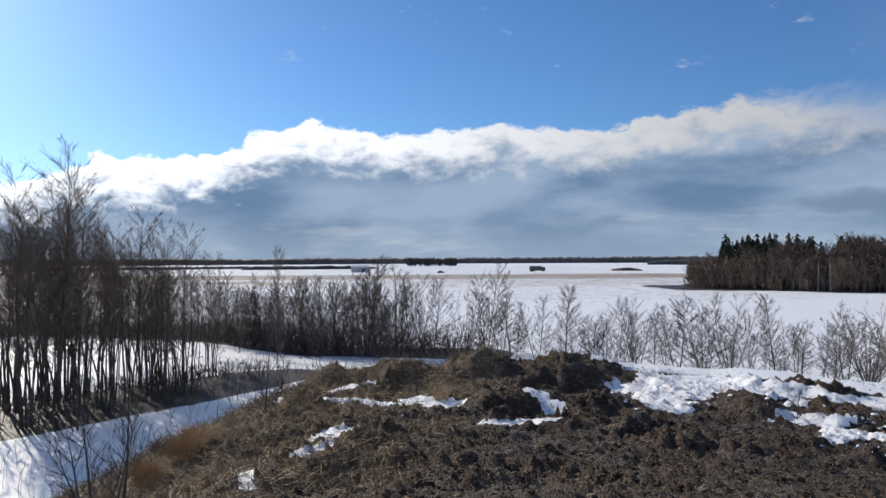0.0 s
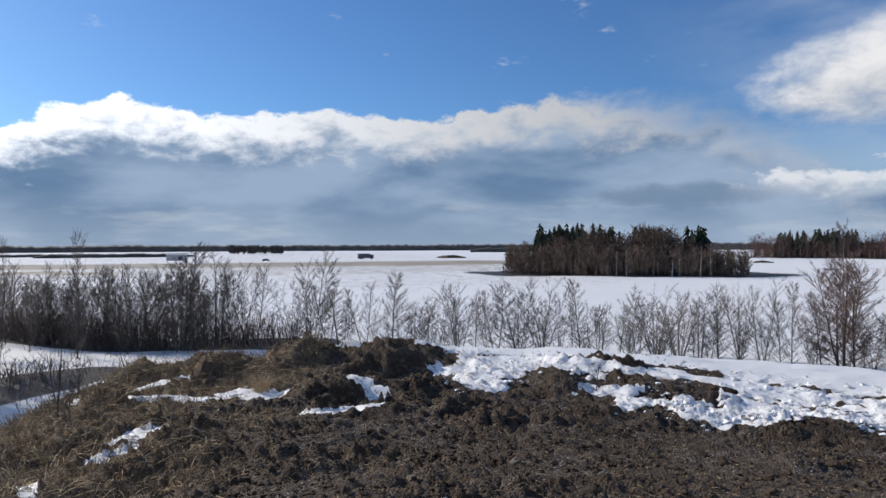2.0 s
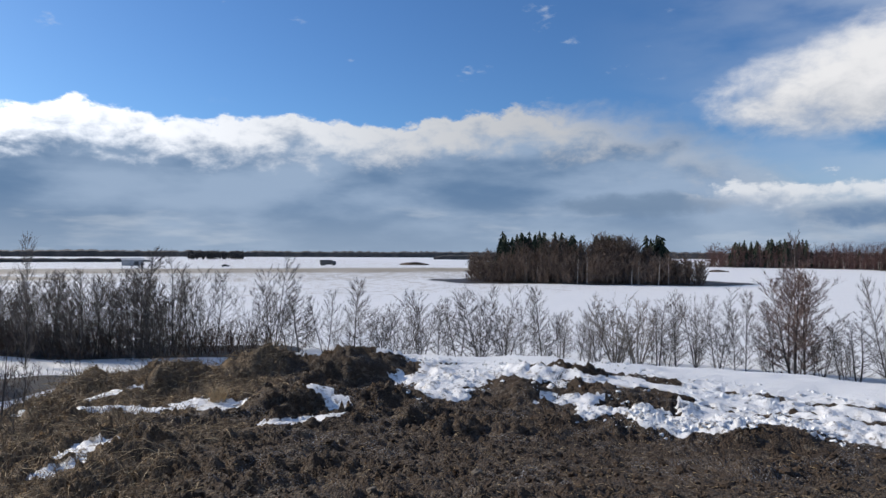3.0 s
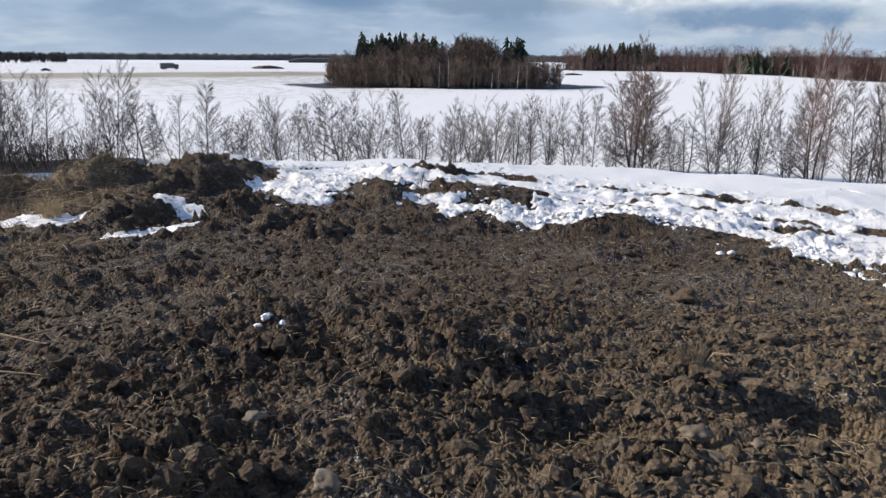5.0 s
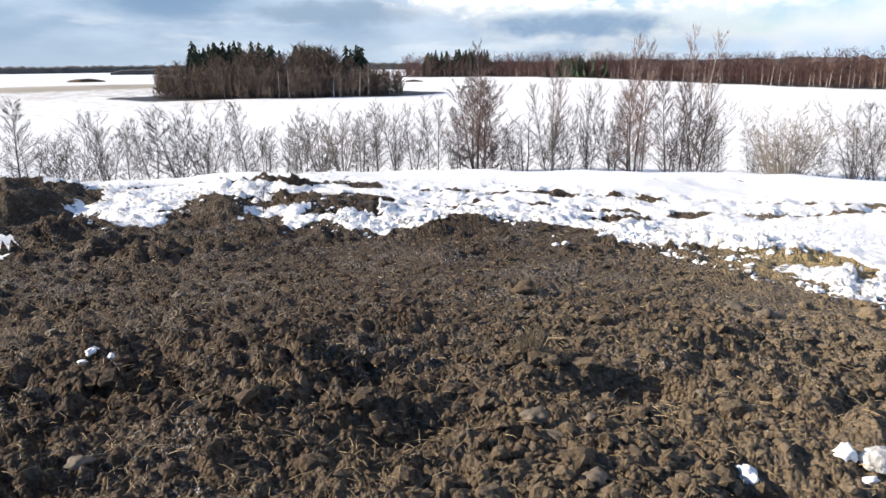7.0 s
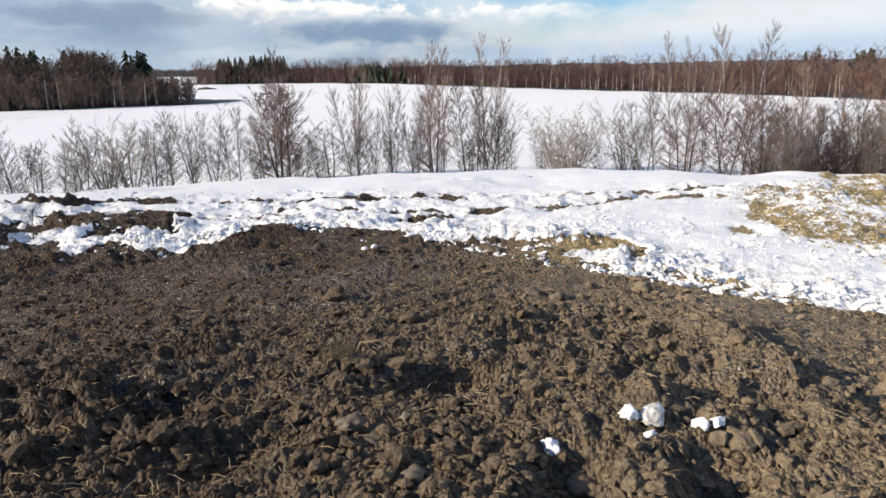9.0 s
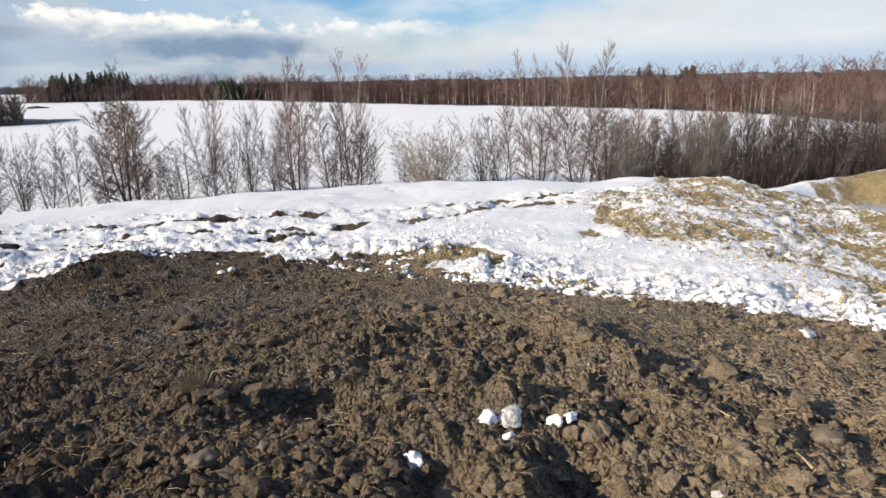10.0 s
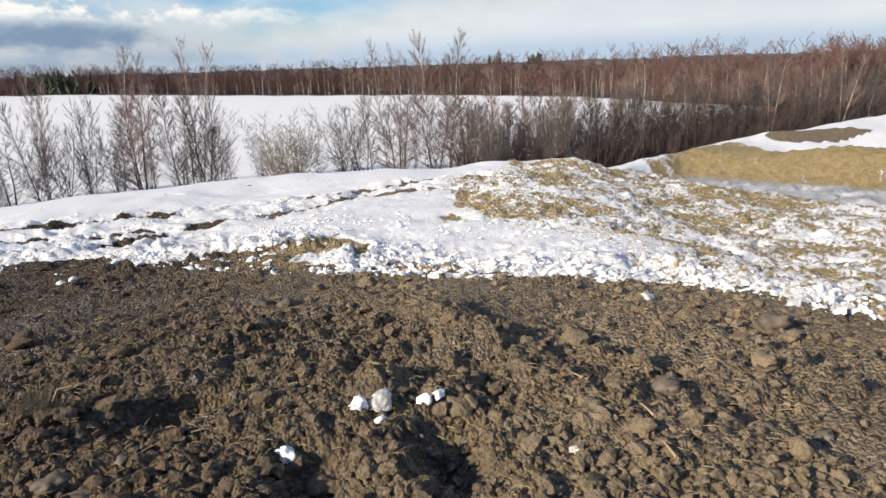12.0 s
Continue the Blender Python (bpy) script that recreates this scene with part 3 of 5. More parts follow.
M_OCHRE = simple("ochre grass", (0.28, 0.155, 0.06), (0.52, 0.32, 0.14), 3.0, 0.8)
M_PAINT = simple("grey paint", (0.055, 0.060, 0.065), (0.085, 0.09, 0.095), 0.8, 0.45)
M_DARKPAINT = simple("dark paint", (0.012, 0.013, 0.015), (0.025, 0.026, 0.03), 0.8, 0.3)
M_RUBBER = simple("rubber", (0.012, 0.012, 0.012), (0.03, 0.03, 0.03), 5.0, 0.9)
M_GLASS = simple("dark glass", (0.01, 0.012, 0.014), (0.02, 0.022, 0.025), 1.0, 0.08)
M_METAL = simple("metal", (0.35, 0.35, 0.36), (0.5, 0.5, 0.5), 3.0, 0.4)
M_SHED = simple("grey boards", (0.36, 0.37, 0.38), (0.5, 0.5, 0.5), 0.7, 0.8)
M_NEEDLE = simple("needles", (0.012, 0.022, 0.012), (0.030, 0.045, 0.022), 2.0, 0.8)
M_STRAW = simple("straw", (0.30, 0.21, 0.11), (0.55, 0.42, 0.25), 2.0, 0.8)
M_BRUSHY = simple("brushy wood", (0.060, 0.040, 0.033), (0.135, 0.088, 0.072), 0.35, 0.9, 0.0, 0.15)
M_DARKWOOD = simple("dark wood", (0.085, 0.060, 0.044), (0.22, 0.165, 0.125), 0.80, 0.9, 0.0, 0.15)
M_COPSE = simple("copse twigs", (0.088, 0.058, 0.042), (0.215, 0.152, 0.110), 0.6, 0.9)
M_FAR = simple("far wood", (0.045, 0.046, 0.046), (0.090, 0.085, 0.080), 0.05, 0.9)


# ---------------------------------------------------------------- mesh helpers
def mesh_object(name, verts, faces, mat, parent=None, label="", smooth_shade=False):
    me = bpy.data.meshes.new(name)
    me.from_pydata(verts, [], faces)
    me.materials.append(mat)
    if smooth_shade:
        me.shade_smooth()
    ob = new(name, me)
    ob.parent = parent
    return tagged(ob, label) if label else ob


def build_ground():
    az = np.concatenate([np.linspace(50, -135, 700), np.linspace(-135, -310, 110)[1:-1]])
    r, radii = 0.25, []
    while r < 4200:
        radii.append(r)
        if r < 14.5:
            r += min(0.06, max(0.012, 0.0040 * (r * r + 2.2) / 1.5))
        elif r < 60:
            r *= 1.015
        else:
            r *= 1.08
    radii = np.array(radii)
    a = np.radians(az)
    x = (0.15 - np.sin(a)[None, :] * radii[:, None]).ravel()
    y = (0.15 + np.cos(a)[None, :] * radii[:, None]).ravel()
    g = heights(x, y)
    z, snow, sandy, grass = cover(x, y)
    ice = smooth(-g["hollow"], 0.3, 0.8) * (g["rim"] < 0)
    dirt = smooth(g["soil_d"], 1.9, 0.1) * smooth(g["r"], 14, 11) + 0.07 * (g["rim"] < 0) * smooth(g["r"], 20, 12)
    for line in TRACKS:
        dirt = np.maximum(dirt, 0.75 * np.exp(-(along(x, y, line) / 0.32) ** 2))
    # brown stubble strips in the far fields
    d = np.hypot(x, y)
    strip = smooth(y - 0.15 * x, 150, 190) * smooth(y, 520, 330) * smooth(x, 190, 110)
    stubble = 0.50 * strip + 0.35 * smooth(y, 260, 300) * smooth(y, 360, 320) * smooth(x, 170, 120)
    stubble = np.maximum(stubble, 0.43 * smooth(y - 0.1 * x, 60, 130) * smooth(x, 160, 60))
    stubble = np.maximum(stubble, 0.42 * smooth(y, 300, 420) * smooth(x, 240, 130) * smooth(y, 1300, 900))
    stubble = np.maximum(stubble, 0.9 * smooth(np.abs(y - 210 + 0.25 * x), 14, 6) * smooth(x, -20, -60))
    # snowless strips under brush and woods, with the trees' shade painted in
    shaded_litter = np.zeros_like(x)
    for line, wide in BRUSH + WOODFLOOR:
        shaded_litter = np.maximum(shaded_litter, smooth(along(x, y, line), wide * 1.25, wide * 0.8))
    ns, nr = len(az), len(radii)
    GRID.update(az=az, radii=radii, z=z.reshape(nr, ns))
    i, j = np.meshgrid(np.arange(nr - 1), np.arange(ns), indexing="ij")
    k = (j + 1) % ns
    quads = np.stack([i * ns + j, i * ns + k, (i + 1) * ns + k, (i + 1) * ns + j], -1).reshape(-1, 4)
    verts = np.concatenate([np.stack([x, y, z], 1), [[0.15, 0.15, float(z[:ns].mean())]]])
    centre = len(verts) - 1
    fan = np.stack([np.full(ns, centre), (np.arange(ns) + 1) % ns, np.arange(ns)], 1)
    me = bpy.data.meshes.new("ground")
    me.vertices.add(len(verts))
    me.vertices.foreach_set("co", verts.astype(np.float32).ravel())
    loops = np.concatenate([quads[:, ::-1].ravel(), fan[:, ::-1].ravel()])
    me.loops.add(len(loops))
    me.loops.foreach_set("vertex_index", loops.astype(np.int32))
    sizes = np.concatenate([np.full(len(quads), 4), np.full(ns, 3)])
    me.polygons.add(len(sizes))
    me.polygons.foreach_set("loop_start", np.concatenate([[0], np.cumsum(sizes)[:-1]]).astype(np.int32))
    me.update(calc_edges=True)
    for name, values in (("snow", snow), ("sand", sandy), ("grass", grass), ("stubble", stubble), ("shaded_litter", shaded_litter), ("ice", ice), ("dirt", dirt)):
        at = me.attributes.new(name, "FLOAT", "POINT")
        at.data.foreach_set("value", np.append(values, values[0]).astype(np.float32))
    me.shade_smooth()
    me.materials.append(M_GROUND)
    return tagged(new("ground", me), "churned brown soil heap above flat snow-covered fields", "ground", kind="structure")


ground = build_ground()


# ---------------------------------------------------------------- bare trees
class Shape:
    """Collects tubes into one mesh."""

    def __init__(self):
        self.v, self.f = [], []

    def tube(self, points, radii, sides=3):
        base = len(self.v)
        n = len(points)
        for i, (p, rad) in enumerate(zip(points, radii)):
            d = (points[min(i + 1, n - 1)] - points[max(i - 1, 0)])
            d = d.normalized() if d.length > 1e-9 else Vector((0, 0, 1))
            u = d.orthogonal().normalized()
            q = d.cross(u)
            if i == n - 1 and rad <= 0.0:
                self.v.append(tuple(p))
                continue
            for k in range(sides):
                a = 2 * math.pi * k / sides
                self.v.append(tuple(p + (u * math.cos(a) + q * math.sin(a)) * rad))
        for i in range(n - 1):
            tip = i == n - 2 and radii[-1] <= 0.0
            for k in range(sides):
                a, b = base + i * sides + k, base + i * sides + (k + 1) % sides
                if tip:
                    self.f.append((a, b, base + (i + 1) * sides))
                else:
                    self.f.append((a, b, b + sides, a + sides))

    def sliver(self, p, tip, wide):
        """The finest twigs, far thinner than they are far: one tapering face."""
        n = len(self.v)
        side = (tip - p).orthogonal().normalized() * wide * 0.7
        self.v += [tuple(p - side), tuple(p + side), tuple(tip)]
        self.f.append((n, n + 1, n + 2))


def grow(rng, start, way, length, rad, bend=0.25, steps=4, lift=0.12):
    pts, p, d = [start], start.copy(), way.normalized()
    for _ in range(steps):
        d = (d + Vector((rng.gauss(0, bend), rng.gauss(0, bend), rng.gauss(0, bend) + lift)) * 0.4).normalized()
        p = p + d * (length / steps)
        pts.append(p.copy())
    return pts, [rad * (1 - 0.85 * i / steps) for i in range(steps + 1)]


def point_on(pts, u):
    k = min(int(u * (len(pts) - 1)), len(pts) - 2)
    f = u * (len(pts) - 1) - k
    return pts[k].lerp(pts[k + 1], f), (pts[k + 1] - pts[k]).normalized()


def bare_tree(seed, height, stems, branches, reach, fine=7, first=0.06, thick=0.006, fan=0.30, round_top=0.0, lean=0.04, wind=0.0, bole=0.0072):
    """Meshes of trunk and crown of a leafless tree: ascending branches with two orders of fine twigs.
    reach: widest branch by height; round_top: 0 tapers to a leader, 1 keeps the crown broad; wind: bends the tips towards +x."""
    rng = random.Random(seed)
    trunk, crown = [], Shape()
    gust = Vector((wind, 0, 0))
    for s in range(stems):
        h = height * (1.0 if s == 0 else rng.uniform(0.68, 0.98))
        ang = 6.283 * s / stems + rng.uniform(-0.5, 0.5)
        out = 0.0 if stems == 1 else fan * rng.uniform(0.35, 1.0)
        foot = Vector((math.cos(ang), math.sin(ang), 0)) * (0.0 if stems == 1 else rng.uniform(0.03, 0.22))
        p = foot - Vector((0, 0, 0.15))
        d = Vector((math.cos(ang) * out + rng.gauss(0, lean), math.sin(ang) * out + rng.gauss(0, lean), 1)).normalized()
        pts, n = [p.copy()], 8
        for i in range(n):
            d = (d + Vector((rng.gauss(0, 0.035), rng.gauss(0, 0.035), 0.03 * out)) + gust * (i / n) ** 2 * 0.12).normalized()
            p = p + d * (h / n)
            pts.append(p.copy())
        base = bole * h * (1.0 if stems < 4 else 0.6) + 0.006
        trunk.append(Shape())
        trunk[-1].tube(pts, [base * (1 - 0.93 * i / n) for i in range(n + 1)], 5)
        for b in range(branches):
            u = first + (0.985 - first) * ((b + rng.random()) / branches) ** 0.9
            p, d = point_on(pts, u)
            side = Matrix.Rotation(rng.uniform(0, 6.283), 3, d) @ d.orthogonal().normalized()
            a = radians((58 - 22 * u) * rng.uniform(0.75, 1.25))
            v = u - first
            taper = min(1.0, 0.45 + 2.2 * v) * (1.0 - u) ** (0.55 - 0.30 * round_top)
            ln = h * (reach * taper * rng.uniform(0.55, 1.2) + 0.035)
            e = d * math.cos(a) + side * math.sin(a)
            q, bp = p, [p]
            for k in range(3):
                e = (e + Vector((rng.gauss(0, 0.05), rng.gauss(0, 0.05), 0.08 + rng.gauss(0, 0.04))) + gust * 0.12).normalized()
                q = q + e * (ln / 3)
                bp.append(q)
            br = min(base * 0.22 * (1.1 - u) + thick, 0.5 * base)
            crown.tube(bp, [br, br * 0.7, max(br * 0.4, thick * 0.8), 0.0], 3)
            for _ in range(fine):
                w = rng.uniform(0.10, 0.98)
                q, e = point_on(bp, w)
                v = (e + Vector((rng.gauss(0, 0.33), rng.gauss(0, 0.33), rng.gauss(0.13, 0.24))) + gust * 0.3).normalized()
                tl = (0.14 + 0.46 * ln * (1.05 - 0.6 * w)) * rng.uniform(0.5, 1.0)
                tip = q + v * tl
                crown.tube([q, tip], [thick, 0.0], 3)
                for _ in range(6):
                    q2 = q.lerp(tip, rng.uniform(0.10, 0.95))
                    v2 = (v + Vector((rng.gauss(0, 0.34), rng.gauss(0, 0.34), rng.gauss(0.10, 0.26))) + gust * 0.25).normalized()
                    crown.sliver(q2, q2 + v2 * tl * rng.uniform(0.3, 0.7), thick)
    return trunk, crown


def tree_thing(name, label, category, group, trunk, crown, bark, twig):
    e = tagged(new(name), label, category, group)
    for stem in trunk:
        mesh_object("trunk", stem.v, stem.f, bark, e)
    mesh_object("crown", crown.v, crown.f, twig, e)
    spread = sorted(math.hypot(v[0], v[1]) for v in crown.v)
    e["half"] = spread[int(0.90 * len(spread))]
    return e


def place(az, d):
    v = direction(az) * d
    return v.x, v.y


def plant(kinds, az, d, size, rng, half=0.0, wide=1.0, turn=None):
    """The next of these kinds of tree, standing on the ground, with half its crown's width where given."""
    x, y = place(az, d)
    proto = kinds[0]
    kinds.append(kinds.pop(0))
    wide = 1.4 * half / (proto["half"] * size) if half else wide
    m = Matrix.LocRotScale((x, y, ground_z(x, y)), Euler((0, 0, rng.uniform(0, 6.283) if turn is None else turn)), None)
    ob = copy_thing(proto, m) if "planted" in proto else proto
    proto["planted"] = 1
    ob.matrix_basis = m @ Matrix.Diagonal((size * wide * rng.uniform(0.92, 1.08), size * wide * rng.uniform(0.92, 1.08), size, 1.0))
    return ob


# prototypes, each 6 m high; half widths run from about 1.0 m (slim) to 2.0 m (bush)
rng = random.Random(5)
ALDER_LABEL = "leafless grey-brown young alder in the row below the heap"
SLIM = [tree_thing("alder", ALDER_LABEL, "tree", "tree row", *bare_tree(100 + i, 6.0, s, b, 0.25, 7, 0.03, 0.0074, 0.12, 0.3), M_BARK, M_TWIG) for i, (s, b) in enumerate(((1, 74), (1, 66), (2, 38)))]
OVAL = [tree_thing("alder", ALDER_LABEL, "tree", "tree row", *bare_tree(130 + i, 6.0, s, b, 0.32, 7, 0.02, 0.0074, 0.26, 0.6), M_BARK, M_TWIG) for i, (s, b) in enumerate(((2, 44), (4, 24), (6, 17)))]
BUSHES = [tree_thing("willow_bush", "rounded leafless willow bush with many pale stems", "bush", "tree row", *bare_tree(200 + i, 6.0, 22, 9, 0.20, 5, 0.12, 0.0082, 0.52, 0.9), M_PALETWIG, M_PALETWIG) for i in range(2)]
DENSE = [tree_thing("birch", "dense leafless birch with reddish fine twigs", "tree", "tree row", *bare_tree(260 + i, 6.0, s, b, 0.32, 8, 0.02, 0.0076, 0.14, 0.5), M_BARK, M_REDTWIG) for i, (s, b) in enumerate(((3, 42), (2, 56)))]
BIRCHES = [tree_thing("birch", "tall leafless birch with whitish trunk and reddish twigs", "tree", "tree row", *bare_tree(300 + i, 6.0, s, b, 0.20, 8, 0.10, 0.0062, 0.10, 0.5, 0.03, 0.0, 0.0075), M_BIRCH, M_REDTWIG) for i, (s, b) in enumerate(((1, 64), (2, 36), (1, 60)))]
THICKET = [tree_thing("thin_tree", "thin dark leafless tree in the crowded thicket", "tree", "thicket", *bare_tree(400 + i, 8.0, s, b, 0.21, 7, f, 0.0046, 0.10, 0.6, 0.03, 0.40, 0.0050), M_BARK, M_BROWNTWIG) for i, (s, b, f) in enumerate(((1, 52, 0.34), (2, 28, 0.28), (1, 54, 0.24), (2, 28, 0.38)))]
# azimuth, height, half width of the trees that stand out in the row
for az_, h, half in ((14.2, 8.0, 0.6), (6.6, 7.0, 1.1), (3.9, 6.8, 1.0), (-10.5, 5.4, 0.9), (-26.9, 5.2, 0.7), (-28.6, 3.6, 0.6), (-43.0, 5.2, 0.55), (-5.9, 3.8, 0.9), (-50.6, 4.2, 0.8), (-49.4, 3.3, 0.6), (-45.0, 4.4, 0.6), (-36.4, 4.6, 0.8), (-62.2, 6.4, 0.9), (-63.2, 5.2, 0.7)):
    plant(SLIM, az_, rng.uniform(45, 47), h / 6.0, rng, half)
for az_, h, half in ((1.2, 5.4, 1.3), (-3.8, 6.5, 1.2), (-2.0, 4.6, 1.1), (-8.1, 4.2, 1.0), (-12.9, 3.7, 0.95), (-16.1, 5.0, 1.2), (-19.6, 4.7, 1.3), (-21.6, 4.9, 1.4), (-23.6, 5.5, 1.5), (-37.8, 4.9, 1.1), (-41.0, 5.4, 1.1), (-39.4, 5.0, 0.9),
                      (-52.6, 6.6, 1.1), (-54.1, 5.4, 1.1), (-55.7, 6.3, 0.9), (-57.9, 4.8, 0.9), (-65.3, 5.0, 1.0), (-75.6, 5.2, 1.2), (-77.2, 5.5, 1.1), (-30.8, 3.3, 0.8), (-14.5, 3.4, 0.8), (-31.5, 4.2, 1.0), (-48.3, 4.0, 0.9)):
    plant(OVAL, az_, rng.uniform(45, 47), h / 6.0, rng, half)
for az_, h, half in ((-33.0, 5.2, 1.6), (-34.8, 5.0, 1.4), (-71.2, 5.5, 1.9), (-70.2, 5.0, 1.5)):
    plant(BUSHES, az_, rng.uniform(45, 46), h / 6.0, rng, half)
for az_, h, half in ((-46.2, 6.9, 1.4), (-47.1, 6.3, 1.3), (-59.4, 6.6, 1.1), (-64.4, 6.4, 1.2), (-80.4, 5.6, 1.2), (-83.6, 5.8, 1.3), (-86.0, 5.4, 1.2)):
    plant(DENSE, az_, rng.uniform(45, 46.5), h / 6.0, rng, half)
for az_, h, half in ((-46.4, 8.7, 0.7), (-52.8, 7.6, 0.6), (-59.2, 9.0, 0.7), (-60.3, 8.6, 0.7), (-63.9, 9.5, 1.0), (-62.7, 7.6, 0.6), (-79.3, 9.3, 0.7), (-80.6, 9.0, 0.7), (-83.0, 9.6, 0.9), (-84.7, 9.7, 0.9), (-81.8, 8.0, 0.6), (-88.2, 7.4, 0.7), (-78.0, 7.0, 0.7)):
    plant(BIRCHES, az_, rng.uniform(45.5, 48), h / 6.0, rng, half)
# small growth between them
for i in range(56):
    plant(OVAL if i % 3 else SLIM, -1 - 76 * (i + rng.random()) / 56, rng.uniform(46, 49), rng.uniform(0.36, 0.72), rng, 0.0, 1.15)
# the row goes on to both sides
for i in range(52):
    plant(OVAL if i % 3 else SLIM, 1.5 + 17.5 * ((i + rng.random()) / 52) ** 0.75, rng.uniform(45, 50) + 12 * max(0.0, (i - 14) / 38), rng.uniform(0.62, 1.0), rng)
for i in range(104):
    u = (i + rng.random()) / 104
    kind, size = (SLIM, 0.80) if i % 4 == 0 else (DENSE, 0.80) if i % 4 == 1 else (OVAL, 0.78) if i % 4 == 2 else (BIRCHES, 1.0)
    plant(kind, -86 - 40 * u, 47 + 70 * u * u + rng.uniform(-3, 4), rng.uniform(0.85, 1.15) * size * (1 + 0.35 * u), rng)
for i in range(108):
    u = rng.random() ** 0.8
    plant(THICKET, 17.5 + 16.5 * u + rng.uniform(-1.5, 1.5), rng.uniform(25, 35) + 10 * (1 - u) + (14 if i % 4 == 0 else 0), (rng.uniform(0.70, 0.98) if i % 6 else rng.uniform(1.0, 1.22)) * (0.82 + 0.32 * u), rng, 0.0, 1.15, math.pi + rng.uniform(-0.6, 0.6))


def undergrowth():
    """Low brush in the strips of bare ground."""
    s, rng = Shape(), random.Random(31)
    for line, wide in BRUSH:
        legs = [math.dist(p, q) for p, q in zip(line, line[1:])]
        for _ in range(int(sum(legs) * (64 if line is LEVEE else 75 if line[0][0] > 0 else 60))):
            k = rng.choices(range(len(legs)), legs)[0]
            (ax, ay), (bx, by) = line[k], line[k + 1]
            u = rng.random()
            x, y = ax + (bx - ax) * u + rng.gauss(0, wide * 0.55), ay + (by - ay) * u + rng.gauss(0, wide * 0.55)
            r = math.hypot(x, y)
            z = ground_z(x, y) - 0.1
            h = rng.uniform(0.35, 1.2) if line is LEVEE else rng.uniform(1.2, 3.8) if line[0][0] > 0 else rng.uniform(0.7, 2.4)
            p = Vector((x, y, z))
            e = p + Vector((rng.gauss(0, 0.25), rng.gauss(0, 0.25), 1)) * h
            s.tube([p, e], [0.014 + 0.0001 * r, 0.0], 3)
            for _ in range(4):
                c = p.lerp(e, rng.uniform(0.25, 0.9))
                s.tube([c, c + Vector((rng.gauss(0, 0.5), rng.gauss(0, 0.5), rng.uniform(0.3, 1))) * h * 0.35], [0.009 + 0.0001 * r, 0.0], 3)
    return tagged(mesh_object("undergrowth", s.v, s.f, M_BRUSHY), "tangled leafless brush under the trees", "brush", kind="stuff")


undergrowth()


# ---------------------------------------------------------------- woods
def wood_mesh(name, label, mat, spots, spiky, parts=2, twig=0.05):
    """Many far trees as one mesh: spots hold x, y, height."""
    rng = random.Random(len(spots))
    s = Shape()
    for x, y, h in spots:
        z = FIELD - 0.2
        base = Vector((x, y, z))
        if spiky:
            layers = 11
            s.tube([base, base + Vector((0, 0, h))], [0.012 * h, 0.0], 4)
            wide = rng.uniform(0.19, 0.36)
            for k in range(layers):
                u = 0.10 + 0.86 * k / layers
                rad = wide * h * (1.04 - u) + 0.12
                n = 6
                off = rng.uniform(0, 6.28)
                for q in range(n):
                    a = off + 6.283 * q / n + rng.uniform(-0.4, 0.4)
                    rr = rad * rng.uniform(0.5, 1.35)
                    p = base + Vector((0, 0, h * (u + rng.uniform(-0.03, 0.03))))
                    tip = p + Vector((math.cos(a) * rr, math.sin(a) * rr, -0.25 * rr))
                    s.tube([p + Vector((0, 0, 0.6 * rr)), tip], [0.34 * rr, 0.0], 3)
        else:
            lean = Vector((rng.gauss(0, 0.05), rng.gauss(0, 0.05), 1)) * h
            s.tube([base, base + lean * 0.6, base + lean * 0.93], [0.009 * h, 0.005 * h, 0.0], 3)
            for q in range(parts * 8):
                u = rng.uniform(0.15, 0.95)
                a = rng.uniform(0, 6.283)
                ln = h * (0.25 - 0.14 * u) * rng.uniform(0.7, 1.3)
                p = base + lean * u
                e = p + Vector((math.cos(a) * ln * 0.95, math.sin(a) * ln * 0.95, ln))
                s.tube([p, e], [twig * 1.2, 0.0], 3)
                for _ in range(2):
                    c = p.lerp(e, rng.uniform(0.3, 0.9))
                    s.tube([c, c + Vector((rng.gauss(0, 0.4), rng.gauss(0, 0.4), rng.uniform(0.2, 0.9))) * ln * 0.6], [twig, 0.0], 3)
    return tagged(mesh_object(name, s.v, s.f, mat), label, "woods", kind="stuff")


def spots_in(rng, n, cx, cy, rx, ry, turn, lo, hi):
    c, s = math.cos(radians(turn)), math.sin(radians(turn))
    got = []
    for _ in range(n):
        a, q = rng.uniform(0, 6.283), math.sqrt(rng.random())
        u, v = rx * q * math.cos(a), ry * q * math.sin(a)
        got.append((cx + u * c - v * s, cy + u * s + v * c, rng.uniform(lo, hi)))
    return got


def spots_along(rng, n, line, depth, lo, hi, tall_far=False):
    got = []
    total = [math.dist(a, b) for a, b in zip(line, line[1:])]
    for _ in range(n):
        k = rng.choices(range(len(total)), total)[0]
        u = rng.random()
        (ax, ay), (bx, by) = line[k], line[k + 1]
        x, y = ax + (bx - ax) * u, ay + (by - ay) * u
        d = math.hypot(x, y)
        push = rng.random() * depth
        got.append((x + x / d * push, y + y / d * push, rng.uniform(lo, hi) * (min(1.4, max(1.0, d / 290)) if tall_far else 1.0)))
    return got


wr = random.Random(11)
